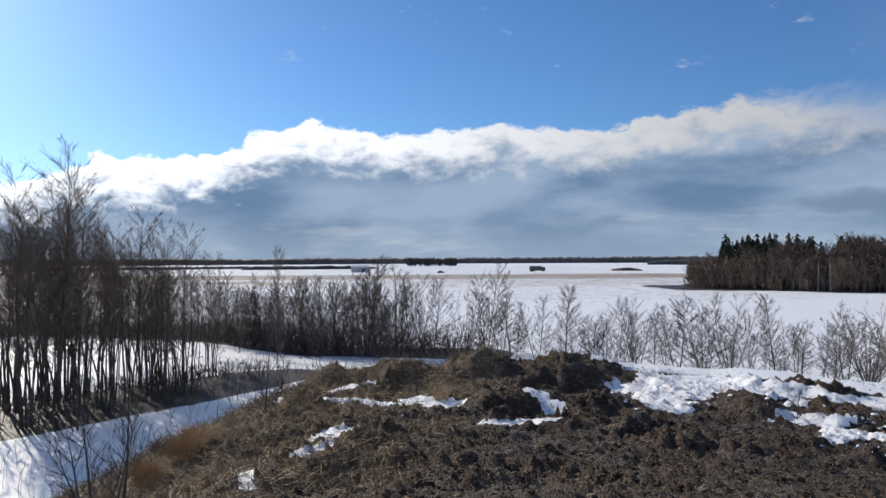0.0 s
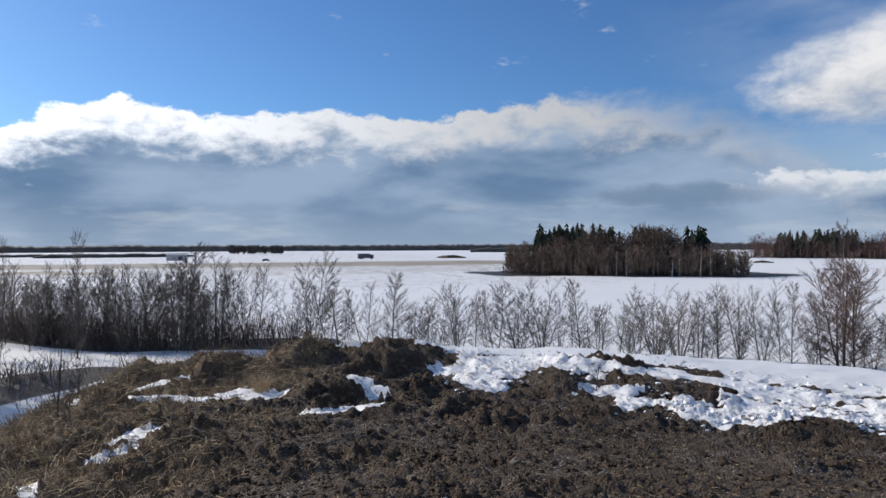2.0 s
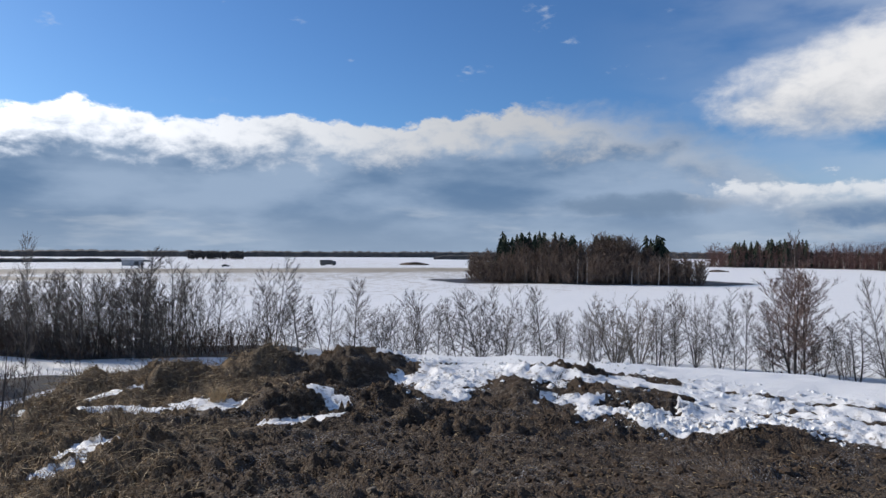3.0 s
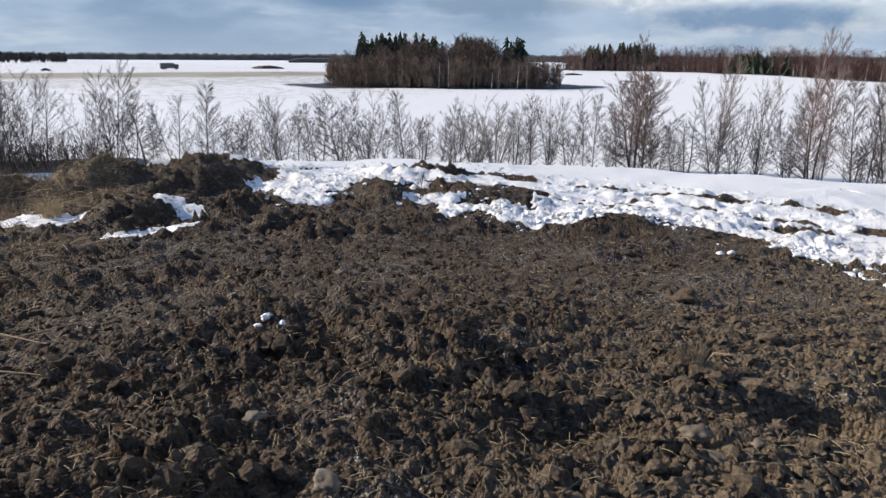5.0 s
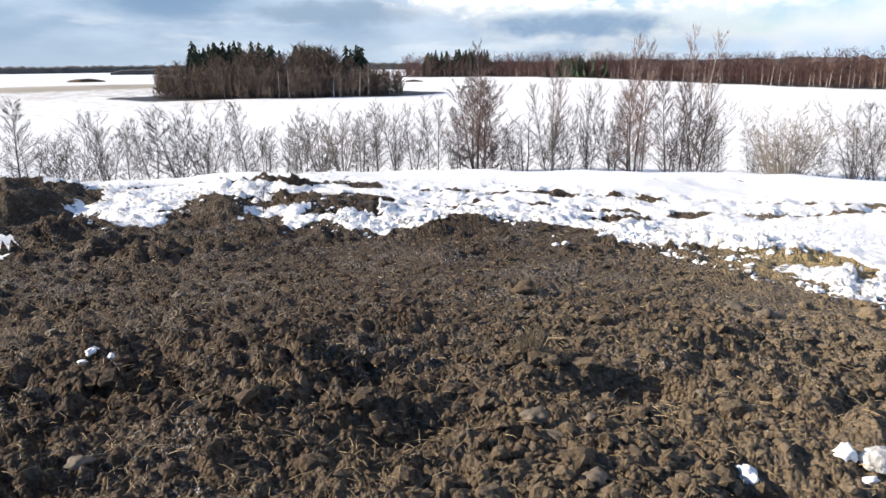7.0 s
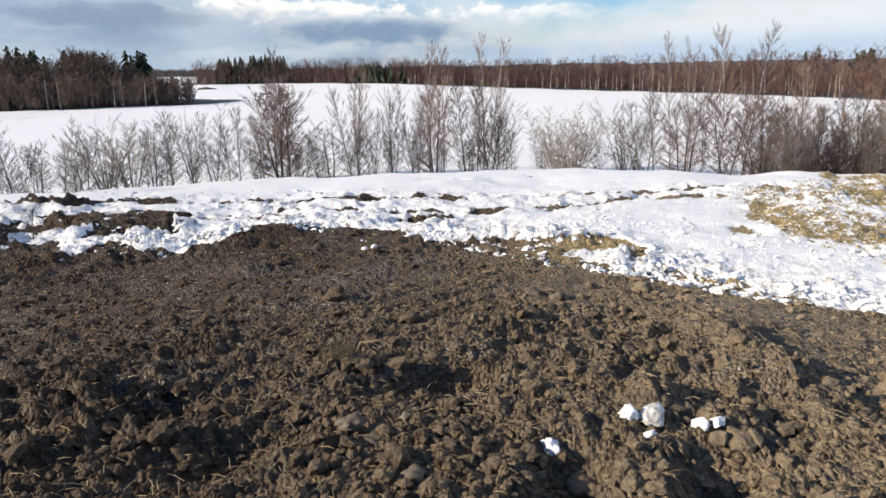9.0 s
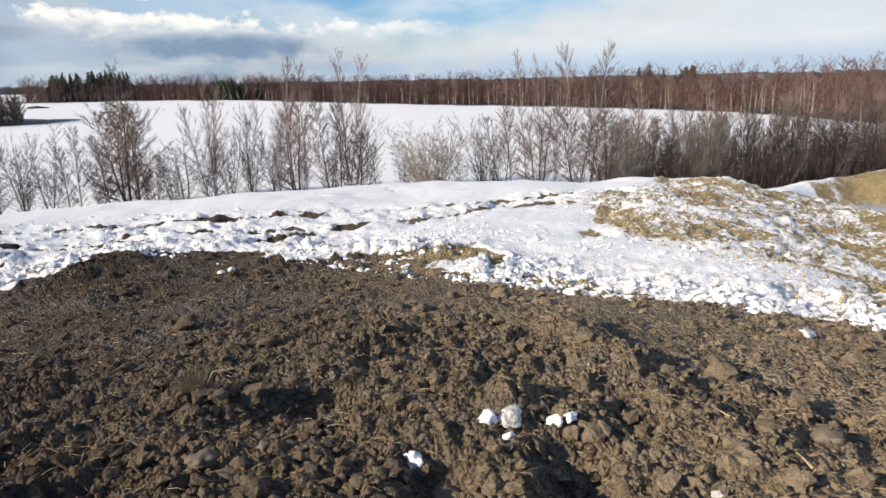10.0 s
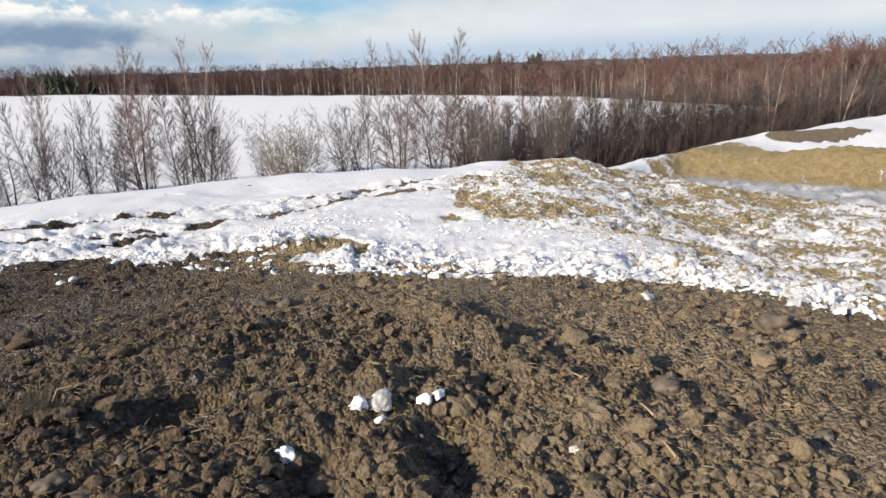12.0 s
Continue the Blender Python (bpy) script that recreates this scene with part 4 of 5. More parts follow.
def dome(spots, cx, cy, rx, ry, turn):
    """Lower trees towards the rim of a copse, most of all at its eastern end."""
    c, s = math.cos(radians(turn)), math.sin(radians(turn))
    east = [(x - cx) * c + (y - cy) * s for x, y, h in spots]
    spots = [(x, y, h * (1.0 - 0.5 * min(1.0, max(0.0, (u / rx - 0.25) / 0.75)))) for (x, y, h), u in zip(spots, east)]
    return [(x, y, h * (1.0 - 0.45 * min(1.0, (((x - cx) * c + (y - cy) * s) / rx) ** 2 + ((-(x - cx) * s + (y - cy) * c) / ry) ** 2))) for x, y, h in spots]


wood_mesh("copse_spruces", "dark green spruces in the copse on the field", M_NEEDLE, spots_in(wr, 28, 81, 176, 6.5, 5, -32, 12, 15.5) + spots_in(wr, 26, 89, 171, 9, 6, -32, 12, 15.5)
          + spots_in(wr, 16, 104, 163, 5, 4, -32, 11.5, 14.5) + spots_in(wr, 7, 114, 156, 2.5, 2, -32, 12.5, 14.5), True)
wood_mesh("copse_birches", "grey-brown leafless birches edging the copse", M_COPSE, dome(spots_in(wr, 480, 95, 166, 30, 15, -32, 7, 14), 95, 164, 33, 19, -32) + dome(spots_in(wr, 190, 109, 156, 13, 9, -32, 9.5, 14.0), 100, 161, 25, 14, -32), False, 4, 0.055)
wood_mesh("copse_edge", "leafless birches along the front of the copse", M_COPSE, spots_along(wr, 420, [(66, 176), (74, 160), (86, 147), (101, 137), (114, 136)], 12, 5, 8.5), False, 2, 0.07)
wood_mesh("copse_brush", "low brown brush round the copse", M_COPSE, dome(spots_in(wr, 600, 94, 162, 33, 18, -32, 2.5, 6.5), 94, 162, 36, 22, -32), False)
EDGE = [(291, 345), (330, 300), (322, 217), (230, 90), (190, 20), (150, -22), (112, -34), (118, -52), (170, -96)]
wood_mesh("wood_brush", "low reddish brush along the birch wood", M_RED, spots_along(wr, 1500, EDGE, 12, 2.5, 6.5, True), False, 1)
wood_mesh("birch_wood", "reddish-brown leafless birch wood beyond the snowy field", M_RED, spots_along(wr, 1900, EDGE, 40, 7, 11.5, True), False)
wood_mesh("far_spruces", "dark spruces rising behind the birch wood", M_NEEDLE, spots_along(wr, 34, [(300, 350), (345, 290)], 50, 9, 14) + spots_along(wr, 60, [(308, 342), (332, 306)], 40, 14, 20), True)


def pale_stems():
    """White birch trunks that stand out along the edge of the wood."""
    s, rng = Shape(), random.Random(3)
    for x, y, h in spots_along(rng, 230, EDGE, 8, 4.5, 8.0) + spots_along(rng, 9, [(74, 160), (86, 147), (101, 137), (116, 134)], 3, 5, 8):
        p = Vector((x, y, FIELD - 0.2))
        tip = p + Vector((rng.gauss(0, 0.06), rng.gauss(0, 0.06), 1)) * h
        s.tube([p, p.lerp(tip, 0.6), tip], [0.10, 0.06, 0.0], 4)
    return tagged(mesh_object("birch_stems", s.v, s.f, M_BIRCH), "pale birch trunks along the edge of the woods", "woods", kind="stuff")


pale_stems()
wood_mesh("wood_spruces", "few dark spruces behind the birch wood", M_NEEDLE, spots_along(wr, 16, [(228, 10), (232, -12)], 8, 9.5, 12.5) + spots_along(wr, 40, [(345, 285), (300, 185)], 30, 9, 13.5), True)


def far_belt(name, label, line, thick, height, step=6.0, mat=M_FAR):
    """A far belt of forest: a closed ridge with a ragged crest of tree tops."""
    v, f = [], []
    pts = []
    for (ax, ay), (bx, by) in zip(line, line[1:]):
        n = max(2, int(math.dist((ax, ay), (bx, by)) / step))
        pts += [(ax + (bx - ax) * i / n, ay + (by - ay) * i / n) for i in range(n)]
    rng = random.Random(len(pts))
    for i, (x, y) in enumerate(pts):
        d = math.hypot(x, y)
        ux, uy = x / d, y / d
        roll = 0.88 + 0.12 * noise.noise(Vector((i * 0.06, 3.0, d * 0.01))) + 0.08 * noise.noise(Vector((x * 0.02, y * 0.02, 7.0)))
        h = height * (roll + rng.uniform(-0.10, 0.10))
        ends = min(1.0, (i + 1) / 4, (len(pts) - i) / 4)
        h *= 0.3 + 0.7 * ends
        v += [(x, y, FIELD - 1), (x, y, FIELD + h * 0.8), (x + ux * thick * 0.3, y + uy * thick * 0.3, FIELD + h), (x + ux * thick, y + uy * thick, FIELD - 1)]
    for i in range(len(pts) - 1):
        a, c = 4 * i, 4 * (i + 1)
        f += [(a + k, c + k, c + k + 1, a + k + 1) for k in range(3)] + [(a + 3, c + 3, c, a)]
    f += [(0, 1, 2, 3), (a + 7, a + 6, a + 5, a + 4)]
    return tagged(mesh_object(name, v, f, mat), label, "woods", kind="stuff")


far_belt("horizon_forest", "dark forest belt along the horizon", [(-1500, 700), (-700, 1500), (0, 1750), (700, 1550), (1200, 1000), (1500, 300), (1200, -700)], 120, 17, 7)
wood_mesh("field_clump", "dark clump of trees far out on the field", M_FAR, spots_along(wr, 90, [(-45, 820), (18, 830)], 25, 7, 11.5), False, 3, 0.45)
far_belt("field_hedge", "low dark hedge across the far field", [(-185, 600), (-60, 640)], 10, 3.5, 4)
far_belt("field_hedge", "low dark hedge across the far field", [(-420, 560), (-190, 700)], 10, 3, 4)
far_belt("field_hedge", "low dark hedge across the far field", [(300, 960), (420, 900)], 14, 8, 5)


far_belt("deep_birch_wood", "dense reddish-brown wood behind the forest edge", [(335, 385), (372, 310), (362, 222), (262, 88), (218, 10), (178, -32), (142, -54), (200, -112)], 60, 9.0, 1.6, M_BRUSHY)
far_belt("deep_copse", "dense dark heart of the copse", [(73, 181), (90, 174), (101, 167), (109, 160)], 8, 8.5, 1.5, M_DARKWOOD)


# ---------------------------------------------------------------- clods, stones and lumps on the heap
def icosphere(level):
    bm = bmesh.new()
    bmesh.ops.create_icosphere(bm, subdivisions=level, radius=1.0)
    v = np.array([p.co[:] for p in bm.verts])
    f = np.array([[q.index for q in t.verts] for t in bm.faces])
    bm.free()
    return v, f


ICO1, ICO2, ICO3 = icosphere(1), icosphere(2), icosphere(3)


def lump(base, rng, size, flat=0.7, rough=0.28):
    """Vertices of one irregular lump around its own foot."""
    v, f = base
    shift = Vector((rng.uniform(-50, 50), rng.uniform(-50, 50), rng.uniform(-50, 50)))
    k = np.array([1 + rough * (noise.noise(Vector(p) * 1.1 + shift) * 1.3 + noise.noise(Vector(p) * 2.7 - shift)) for p in v])
    stretch = np.array([rng.uniform(0.75, 1.3), rng.uniform(0.75, 1.3), flat * rng.uniform(0.75, 1.2)])
    return v * k[:, None] * stretch * size


def shards(rng, kinds, flat=0.7):
    """Angular broken pieces: the hulls of a few corners each."""
    got = []
    for _ in range(kinds):
        bm = bmesh.new()
        for _ in range(11):
            d = Vector((rng.gauss(0, 1), rng.gauss(0, 1), rng.gauss(0, 1))).normalized()
            big = max(abs(d.x), abs(d.y), abs(d.z))
            d = d * (0.35 + 0.65 / (big * 1.25)) * rng.uniform(0.8, 1.15)
            bm.verts.new((d.x * 1.15, d.y * 0.85, d.z * flat))
        hull = bmesh.ops.convex_hull(bm, input=bm.verts[:])
        bmesh.ops.delete(bm, geom=[e for e in hull["geom_interior"] if isinstance(e, bmesh.types.BMVert)], context="VERTS")
        bmesh.ops.triangulate(bm, faces=bm.faces[:])
        bm.verts.index_update()
        got.append((np.array([v.co[:] for v in bm.verts]), np.array([[v.index for v in f.verts] for f in bm.faces])))
        bm.free()
    return got


def scatter(name, label, category, mat, base, kinds, spots, seed, flat=0.7, rough=0.28, sink=0.35):
    """Lumps that nobody could count, in one mesh: spots hold x, y, size."""
    rng = random.Random(seed)
    shapes = [(lump(base, rng, 1.0, flat, rough), base[1]) for _ in range(kinds)] if base else shards(rng, kinds, flat)
    spots = np.array(spots)
    z = ground_at(spots[:, 0], spots[:, 1])
    vs, fs, at = [], [], 0
    for (x, y, size), zz in zip(spots, z):
        s, corners = shapes[rng.randrange(kinds)]
        a = rng.uniform(0, 6.283)
        c, n = math.cos(a), math.sin(a)
        tilt = rng.uniform(-0.4, 0.4)
        v = np.stack([s[:, 0] * c - s[:, 1] * n, s[:, 0] * n + s[:, 1] * c, s[:, 2] + tilt * s[:, 0]], 1) * size
        vs.append(v + np.array([x, y, zz + size * flat * (0.5 - sink)]))
        fs.append(corners + at)
        at += len(v)
    ob = mesh_object(name, np.concatenate(vs).tolist(), np.concatenate(fs).tolist(), mat)
    return tagged(ob, label, category, kind="stuff")


def soil_spots(rng, n, lo, hi, near, far, power=2.2):
    got = []
    while len(got) < n:
        a, r = rng.uniform(-133, 45), near * (far / near) ** rng.random()
        x, y = place(a, r)
        got.append((x + 0.15, y + 0.15, lo * (1 + (hi / lo - 1) * rng.random() ** power)))
    g = np.array(got)
    z, snow, sandy, grass = cover(g[:, 0], g[:, 1])
    rim = inside(g[:, 0], g[:, 1], HEAP)
    patchy = fbm(g[:, 0], g[:, 1], 0.7, 3, 0.6, 91) + 0.5 * np.random.default_rng(n).standard_normal(len(g))
    keep = (snow < 0.4) & (rim < 0.3) & (sandy < 0.5) & (patchy > -0.25) & (grass < 0.6)
    return g[keep].tolist()


def sand_spots(rng, n, lo, hi):
    g = np.array([(rng.uniform(5.0, 15.5), rng.uniform(-6.5, 2.0), lo * (1 + (hi / lo - 1) * rng.random() ** 3)) for _ in range(n)])
    sd = inside(g[:, 0], g[:, 1], SAND)
    near = along(g[:, 0], g[:, 1], [(14.2, -0.8), (11.5, 0.6), (9.0, -0.2), (7.0, -1.2), (5.4, -2.2)])
    keep = (sd < 0.2) & (near < 0.4 + 1.6 * np.random.default_rng(n).random(n) ** 2) & (inside(g[:, 0], g[:, 1], HEAP) < 0)
    return g[keep].tolist()


cr = random.Random(77)
scatter("soil_clods", "loose dark brown clods of soil on the heap", "soil", M_CLOD, ICO2, 18, soil_spots(cr, 2600, 0.012, 0.055, 1.4, 13.5, 4.0) + soil_spots(cr, 900, 0.014, 0.050, 1.5, 4.0, 3.0), 1, 0.8, 0.5, 0.28)
scatter("soil_crumbs", "small brown crumbs of soil on the heap", "soil", M_CLOD, ICO1, 24, soil_spots(cr, 15000, 0.006, 0.026, 1.3, 12.5, 2.0) + soil_spots(cr, 9000, 0.006, 0.022, 1.6, 4.5, 1.8) + soil_spots(cr, 5000, 0.010, 0.036, 4.0, 9.5, 2.2), 2, 0.8, 0.6, 0.28)


def snow_spots(rng, n, lo, hi, near=0.12, wide=0.34, floor=0.02):
    """Places for lumps of snow by their distance from the soil's edge."""
    g = np.array([(rng.uniform(1.5, 12), rng.uniform(-4, 12), lo * (1 + (hi / lo - 1) * rng.random() ** 3.0), rng.random()) for _ in range(n)])
    d = inside(g[:, 0], g[:, 1], SOIL) + 0.15 * fbm(g[:, 0], g[:, 1], 0.5, 3, 0.6, 93)
    heaped = (1 - 0.93 * smooth(-inside(g[:, 0], g[:, 1], SAND), -0.3, 0.4)) * smooth(fbm(g[:, 0], g[:, 1], 0.8, 3, 0.6, 95), -0.5, 0.5)
    keep = (d > -0.16) & (g[:, 3] < (np.exp(-((d - near) / wide) ** 2) * (0.2 + 0.8 * (g[:, 1] < 6.5)) + floor * (d < 2.6)) * heaped) & (np.hypot(g[:, 0], g[:, 1]) < 12.5)
    return g[keep][:, :3].tolist()


scatter("sand_clods", "yellowish clods of sand among the snow", "sand", M_SANDCLOD, None, 14, sand_spots(cr, 9000, 0.007, 0.034), 5, 0.7)
scatter("snow_crumbs", "scattered crumbs of snow on the sand", "snow", M_SNOW, None, 14, sand_spots(cr, 14000, 0.006, 0.024), 6, 0.6)
scatter("snow_chunks", "broken chunks of ploughed snow edging the soil", "snow", M_SNOW, None, 20, snow_spots(cr, 90000, 0.007, 0.052, 0.14, 0.46, 0.10), 3, 0.65, 0.5, 0.22)
scatter("dirty_snow_chunks", "grey dirty chunks of ploughed snow", "snow", M_DIRTY, None, 12, snow_spots(cr, 26000, 0.008, 0.042, 0.05, 0.55, 0.16), 4, 0.65, 0.5, 0.2)


# ---------------------------------------------------------------- single stones and lumps
def boulder(name, label, category, group, mat, x, y, size, seed, flat=0.7, rough=0.22, sink=0.3):
    rng = random.Random(seed)
    v = lump(ICO3, rng, size, flat, rough)
    ob = mesh_object(name, v.tolist(), ICO3[1].tolist(), mat, smooth_shade=True)
    ob.matrix_basis = Matrix.LocRotScale((x, y, ground_z(x, y) + size * flat * (1 - 2 * sink)), Euler((rng.uniform(-0.3, 0.3), rng.uniform(-0.3, 0.3), rng.uniform(0, 6.283))), None)
    return tagged(ob, label, category, group)


for i, (x, y, size) in enumerate(((2.02, 1.64, 0.05), (0.69, 2.60, 0.04), (0.79, 2.07, 0.052), (2.02, 1.54, 0.04), (2.22, 1.52, 0.03), (2.05, 5.20, 0.05), (4.67, 1.98, 0.075), (4.63, 1.74, 0.075),
                                  (1.89, 1.28, 0.06), (2.59, 1.78, 0.02), (2.69, 1.30, 0.02), (2.89, -0.51, 0.06), (1.12, 4.97, 0.04), (2.55, -1.0, 0.03), (3.55, -0.3, 0.035))):
    boulder("stone", "grey-brown fieldstone half sunk in the soil", "stone", "stones", M_STONE, x, y, size * 0.85, 500 + i, 0.7, 0.42, 0.36)
for i, (x, y, size) in enumerate(((3.70, 3.08, 0.09), (4.08, -1.40, 0.12), (5.22, 1.29, 0.08), (1.3, 4.4, 0.06), (2.28, 0.82, 0.06))):
    boulder("soil_block", "angular block of hard dark brown soil", "soil block", "soil blocks", M_STONE if i == 1 else M_CLOD, x, y, size, 540 + i, 0.62, 0.32, 0.28)
for i, (x, y, size) in enumerate(((2.31, 0.955, 0.055), (2.55, 0.735, 0.062), (2.50, 0.645, 0.038), (2.66, 0.495, 0.045), (2.69, 0.435, 0.045), (1.09, 3.96, 0.045), (1.17, 3.88, 0.04), (1.03, 3.90, 0.03), (1.13, 4.02, 0.03), (5.84, 4.27, 0.06), (5.75, 4.33, 0.045))):
    boulder("snow_lump", "small rounded lump of white snow on the soil", "snow lump", "snow lumps", M_SNOW, x, y, size * 0.58, 560 + i, 0.8, 0.45, 0.25)
for i, (x, y, size) in enumerate(((2.60, 0.655, 0.085), (2.37, -0.08, 0.045), (4.75, -0.81, 0.08))):
    boulder("snow_lump", "dirty greyish lump of old snow on the soil", "snow lump", "snow lumps", M_DIRTY, x, y, size * 0.5, 580 + i, 0.75, 0.35, 0.34)


# ---------------------------------------------------------------- straw, grass, saplings
def straws(name, label, spots, seed, lying, lo, hi, mat, thick=0.0016):
    rng = random.Random(seed)
    s = Shape()
    z = ground_at([p[0] for p in spots], [p[1] for p in spots])
    for (x, y), zz in zip(spots, z):
        ln = rng.uniform(lo, hi)
        up = rng.uniform(0.0, 0.35) if lying else rng.uniform(0.7, 2.5)
        a = rng.uniform(0, 6.283)
        d = Vector((math.cos(a), math.sin(a), up)).normalized()
        p = Vector((x, y, zz + (0.012 if lying else -0.01)))
        mid = p + d * ln * 0.5 + Vector((0, 0, 0.03 * ln))
        far = math.hypot(x, y)
        s.tube([p, mid, p + d * ln + Vector((0, 0, -0.08 * ln))], [thick + 0.00022 * far, thick + 0.00018 * far, 0.0], 3)
    return tagged(mesh_object(name, s.v, s.f, mat), label, "grass", kind="stuff")


def polar_spots(rng, n, near, far, lo, hi):
    got = []
    for _ in range(n):
        x, y = place(rng.uniform(lo, hi), near * (far / near) ** rng.random())
        got.append((x + 0.15, y + 0.15))
    return got


gr = random.Random(9)
bare = np.array(polar_spots(gr, 8500, 1.5, 9.0, -125, 30))
_, sn, sd, gs = cover(bare[:, 0], bare[:, 1])
straws("straw_bits", "pale bits of straw lying on the soil", [tuple(p) for p in bare[(sn < 0.3) & (sd < 0.5)]], 1, True, 0.02, 0.09, M_STRAW, 0.0007)
slope = np.array([(gr.uniform(-7, 1.5), gr.uniform(2.5, 13.5)) for _ in range(16000)])
_, sn, sd, gs = cover(slope[:, 0], slope[:, 1])
keep = (sn < 0.3) & (gs > 0.4)
straws("dry_grass", "matted dry brown grass on the slope of the heap", [tuple(p) for p in slope[keep]], 2, False, 0.08, 0.30, M_DEADGRASS)
straws("matted_straw", "flattened pale straw on the slope of the heap", [tuple(p) for p in slope[keep][::2]], 3, True, 0.10, 0.35, M_STRAW)


def grass_tuft(label, x, y, height, blades, seed, mat, group="grass tufts"):
    rng = random.Random(seed)
    s = Shape()
    for _ in range(blades):
        a, q = rng.uniform(0, 6.283), height * 0.28 * math.sqrt(rng.random())
        p = Vector((math.cos(a) * q, math.sin(a) * q, -0.03))
        lean = rng.uniform(0.1, 0.9)
        b = a + rng.gauss(0, 0.8)
        ln = height * rng.uniform(0.5, 1.0)
        mid = p + Vector((math.cos(b) * lean * 0.35, math.sin(b) * lean * 0.35, 0.6)) * ln
        tip = mid + Vector((math.cos(b) * lean * 0.6, math.sin(b) * lean * 0.6, 0.35 - 0.3 * lean)) * ln
        s.tube([p, mid, tip], [0.0022 + 0.005 * max(0.0, height - 0.24), 0.0016 + 0.004 * max(0.0, height - 0.24), 0.0], 3)
    ob = mesh_object("grass_tuft", s.v, s.f, mat)
    ob.location = (x, y, ground_z(x, y))
    return tagged(ob, label, "grass", group)


grass_tuft("dry pale grass tuft on the bare soil", 2.53, 2.08, 0.20, 60, 1, M_STRAW)
grass_tuft("dry yellowish grass tuft among soil piles", -0.05, 9.6, 0.35, 160, 2, M_STRAW)
for i, (x, y, h) in enumerate(((-2.94, 7.86, 0.55), (-2.75, 7.3, 0.5), (-2.79, 6.2, 0.45), (-2.72, 6.9, 0.5), (-3.1, 8.3, 0.5), (-3.0, 6.6, 0.5), (-2.4, 7.9, 0.35), (-2.9, 5.6, 0.4), (-3.2, 7.5, 0.5))):
    grass_tuft("dense ochre grass tuft on the slope edge" if i < 4 else "dry brown grass tuft on the slope edge", x, y, h * (0.9 if i < 4 else 0.75), 170, 10 + i, M_OCHRE if i < 4 else M_DEADGRASS)

for i, (x, y, h) in enumerate(((-2.56, 9.4, 1.25), (-2.83, 5.45, 1.3), (-2.3, 12.2, 0.8), (-2.7, 10.4, 0.8), (-2.2, 8.6, 0.6), (-3.3, 6.3, 1.0), (4.35, 8.1, 0.5), (-2.45, 4.6, 1.0), (1.6, 9.0, 0.35))):
    trunk, crown = bare_tree(600 + i, h, 2 if i % 2 else 1, 11, 0.30, 3, 0.15, 0.0022, 0.25, 0.4)
    e = tree_thing("sapling", "thin leafless sapling on the edge of the heap", "sapling", "saplings", trunk, crown, M_BARK, M_BARK)
    e.location = (x, y, ground_z(x, y))
# thin shoots standing in the snow of the low ground
shoots = Shape()
sr = random.Random(4)
for _ in range(240):
    x, y = place(sr.uniform(14, 38), sr.uniform(13, 24))
    if x > -5:
        continue
    z, h = ground_z(x, y), sr.uniform(0.3, 1.3)
    p = Vector((x, y, z - 0.05))
    tip = p + Vector((sr.gauss(0, 0.1), sr.gauss(0, 0.1), 1)) * h
    shoots.tube([p, tip], [0.008, 0.0], 3)
    for _ in range(3):
        q = p.lerp(tip, sr.uniform(0.3, 0.9))
        shoots.tube([q, q + Vector((sr.gauss(0, 0.4), sr.gauss(0, 0.4), 0.8)) * h * 0.35], [0.006, 0.0], 3)
tagged(mesh_object("shoots", shoots.v, shoots.f, M_BARK), "thin bare shoots standing in the snow", "brush", kind="stuff")


def stick(x, y, length, turn, seed):
    rng = random.Random(seed)
    pts, rad = grow(rng, Vector((-length / 2, 0, 0.012)), Vector((1, 0, 0)), length, 0.0065, 0.10, 5, 0.0)
    s = Shape()
    s.tube(pts, rad, 6)
    ob = mesh_object("stick", s.v, s.f, M_STRAW, smooth_shade=True)
    ob.matrix_basis = pose(x, y, ground_z(x, y) + 0.012, 0, 0, turn)
    return tagged(ob, "pale dry stick lying on the soil", "stick", "sticks")


for i, (x, y, length, turn) in enumerate(((2.62, -0.37, 0.12, 20), (2.86, -0.14, 0.1, 40), (2.31, -0.38, 0.14, 10), (-0.05, 4.3, 0.7, -50), (-0.13, 3.65, 0.5, -40), (-0.05, 4.75, 0.6, 20), (5.35, 8.0, 0.4, -60), (0.4, 9.0, 0.5, -50))):
    stick(x, y, length, turn, i)


# ---------------------------------------------------------------- far out on the fields
def part(name, bm, mat, parent, label=""):
    me = bpy.data.meshes.new(name)
    bm.to_mesh(me)
    bm.free()
    me.materials.append(mat)
    ob = new(name, me)
    ob.parent = parent
    return tagged(ob, label) if label else ob


def block(cx, cy, cz, sx, sy, sz, bevel=0.0):
    bm = bmesh.new()
    bmesh.ops.create_cube(bm, size=1.0, matrix=Matrix.LocRotScale((cx, cy, cz), None, (sx, sy, sz)))
    if bevel:
        bmesh.ops.bevel(bm, geom=bm.edges[:], offset=bevel, segments=2, affect="EDGES")
    return bm


def roller(cx, cy, cz, rad, wide):
    bm = bmesh.new()
    bmesh.ops.create_cone(bm, cap_ends=True, segments=20, radius1=rad, radius2=rad, depth=wide, matrix=pose(cx, cy, cz, 90, 0, 0))
    bmesh.ops.bevel(bm, geom=[e for e in bm.edges if abs(e.verts[0].co.y - e.verts[1].co.y) < 1e-4], offset=rad * 0.12, segments=2, affect="EDGES")
    return bm


def stand(e, az, d, turn):
    x, y = place(az, d)
    e.matrix_basis = pose(x, y, ground_z(x, y), 0, 0, turn)
    return e


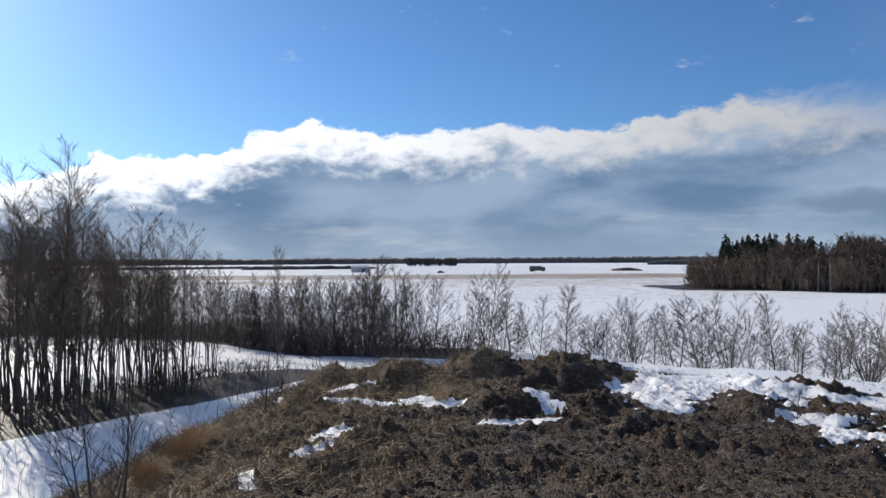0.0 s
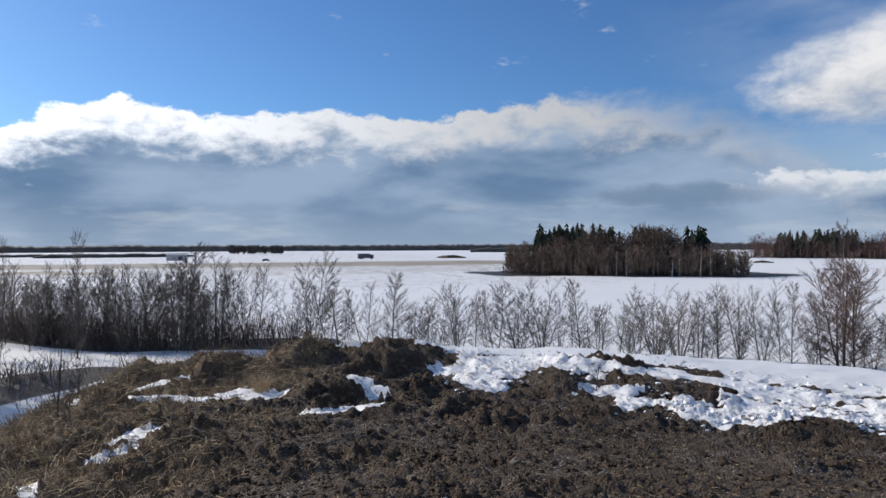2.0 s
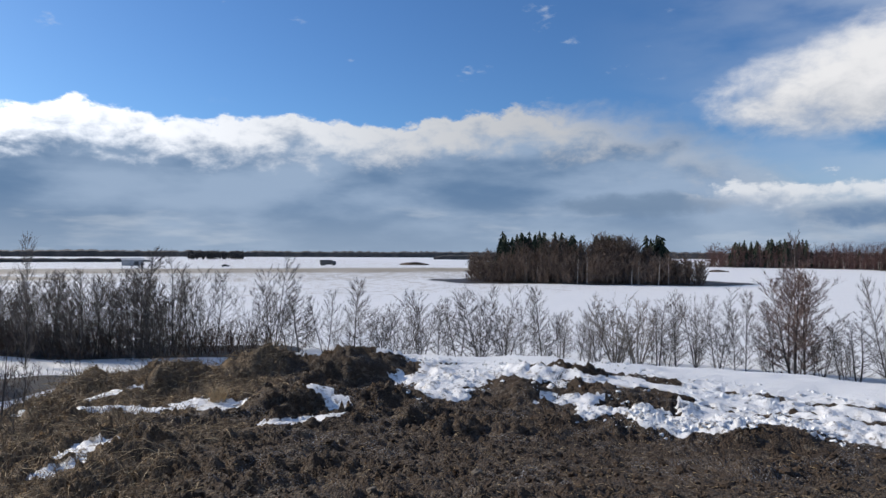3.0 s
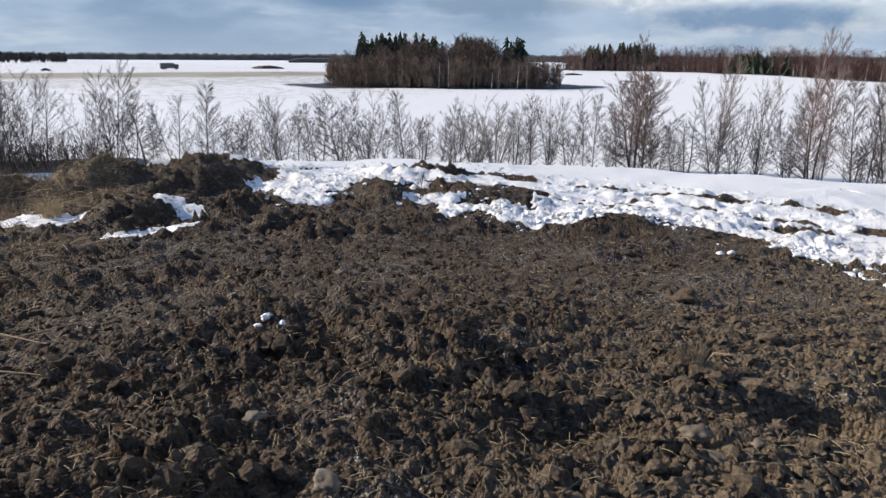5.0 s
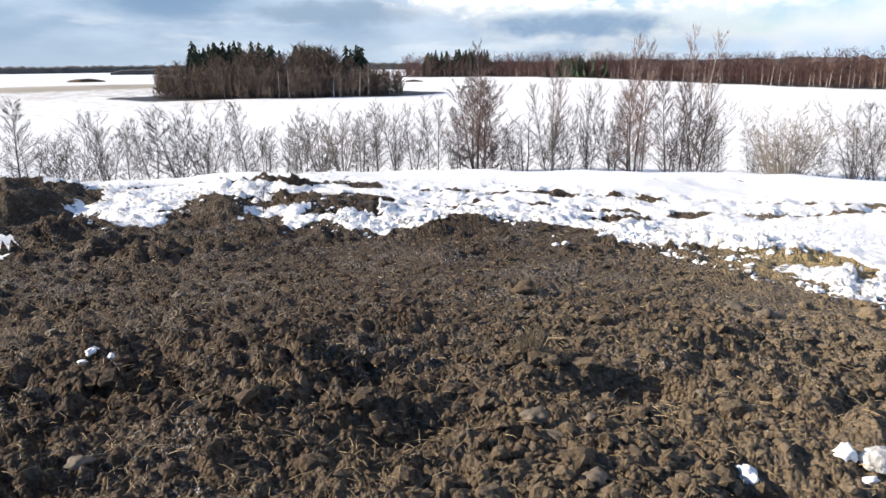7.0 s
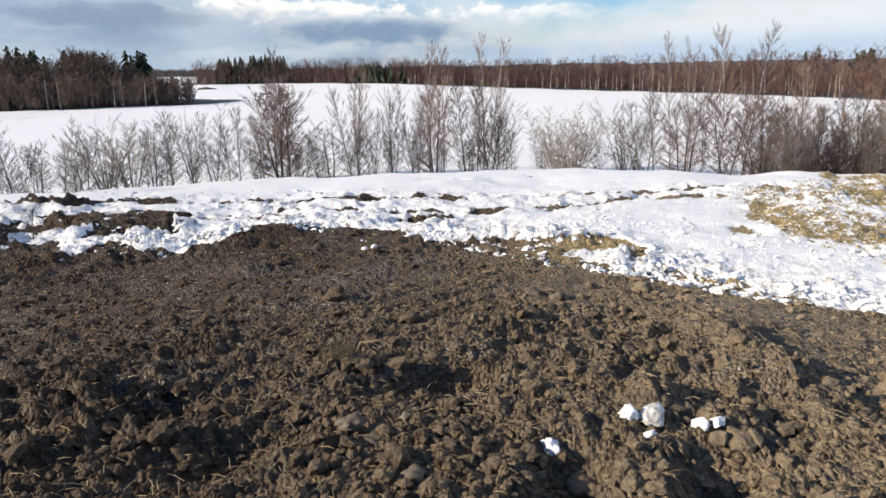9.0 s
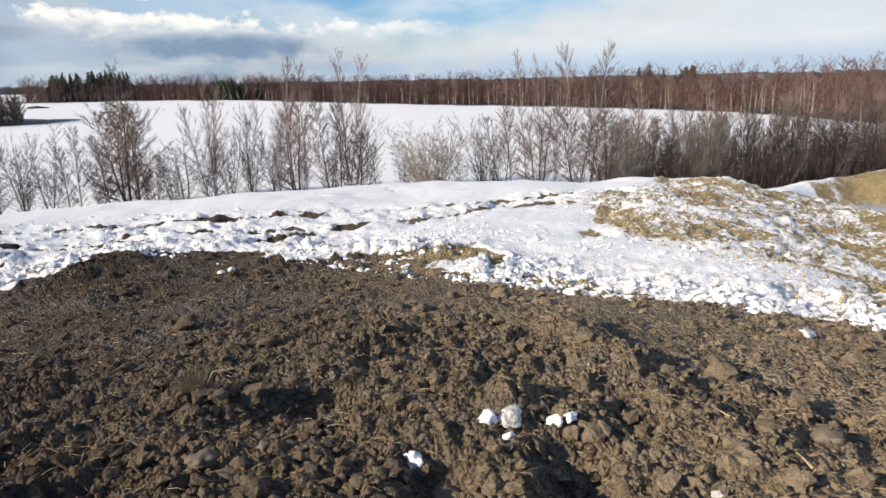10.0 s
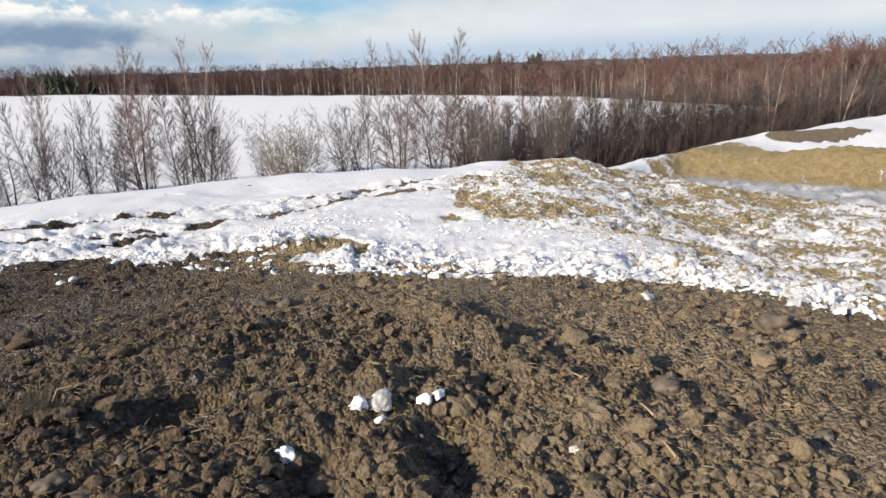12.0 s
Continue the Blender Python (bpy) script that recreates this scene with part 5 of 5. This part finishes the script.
def truck():
    e = tagged(new("truck"), "dark grey box truck on the field road", "truck")
    part("cargo_box", block(-1.2, 0, 2.35, 8.0, 2.5, 2.7, 0.12), M_PAINT, e)
    part("chassis", block(0, 0, 0.85, 10.8, 1.1, 0.35, 0.05), M_RUBBER, e)
    cab = part("cab", block(4.2, 0, 1.85, 2.0, 2.4, 2.3, 0.25), M_PAINT, e)
    part("windscreen", block(5.2, 0, 2.35, 0.06, 2.0, 0.8, 0.02), M_GLASS, cab)
    for x in (4.1, -2.6, -3.9):
        for side in (-1.05, 1.05):
            wheel = part("wheel", roller(x, side, 0.52, 0.52, 0.34), M_RUBBER, e)
            part("rim", roller(x, side * 1.02, 0.52, 0.26, 0.34), M_METAL, wheel)
    return e


def car():
    e = tagged(new("car"), "dark car on the field road", "car")
    body = part("body", block(0, 0, 0.68, 4.4, 1.75, 0.62, 0.16), M_DARKPAINT, e)
    bm = block(-0.2, 0, 1.22, 2.5, 1.5, 0.55, 0.05)
    for v in bm.verts:
        if v.co.z > 1.3:
            v.co.x = -0.2 + (v.co.x + 0.2) * 0.72
            v.co.y *= 0.86
    part("cabin", bm, M_GLASS, e)
    for x in (1.35, -1.35):
        for side in (-0.8, 0.8):
            wheel = part("wheel", roller(x, side, 0.32, 0.32, 0.2), M_RUBBER, e)
            part("rim", roller(x, side * 1.02, 0.32, 0.19, 0.2), M_METAL, wheel)
    for side in (-0.55, 0.55):
        part("headlight", block(2.18, side, 0.75, 0.08, 0.35, 0.14, 0.02), M_METAL, body)
    return e


def shed():
    e = tagged(new("shed"), "pale grey field shed with a low roof", "shed")
    for y in (-3.0, 3.0):
        part("wall", block(0, y, 1.8, 12.0, 0.2, 3.6), M_SHED, e)
    for x in (-5.9, 5.9):
        part("wall", block(x, 0, 1.8, 0.2, 5.8, 3.6), M_SHED, e)
    bm = bmesh.new()
    ridge = [bm.verts.new(p) for p in ((-6.4, -3.5, 3.5), (6.4, -3.5, 3.5), (6.4, 0, 4.7), (-6.4, 0, 4.7), (-6.4, 3.5, 3.5), (6.4, 3.5, 3.5))]
    for f in ((0, 1, 2, 3), (3, 2, 5, 4), (0, 3, 4), (1, 5, 2), (0, 4, 5, 1)):
        bm.faces.new([ridge[k] for k in f])
    part("roof", bm, M_SHED, e)
    part("door", block(2.0, -3.13, 1.3, 2.4, 0.08, 2.6, 0.02), M_PAINT, e)
    return e


stand(truck(), -8.2, 440, 8)
stand(car(), 0.2, 395, -10)
stand(shed(), 7.2, 440, 7)
heap = [lump(ICO3, random.Random(i), 1.0, 0.5, 0.3) for i in (1,)]
for i, (az_, d, size) in enumerate(((-15.8, 470, 6.5), (-15.2, 475, 4.5), (-41.0, 330, 3.0))):
    x, y = place(az_, d)
    ob = mesh_object("earth_heap", (heap[0] * size * np.array([1.4, 1, 0.7])).tolist(), ICO3[1].tolist(), M_CLOD, smooth_shade=True)
    ob.location = (x, y, ground_z(x, y))
    tagged(ob, "brown heap of earth far out on the field", "earth heap", "earth heaps")
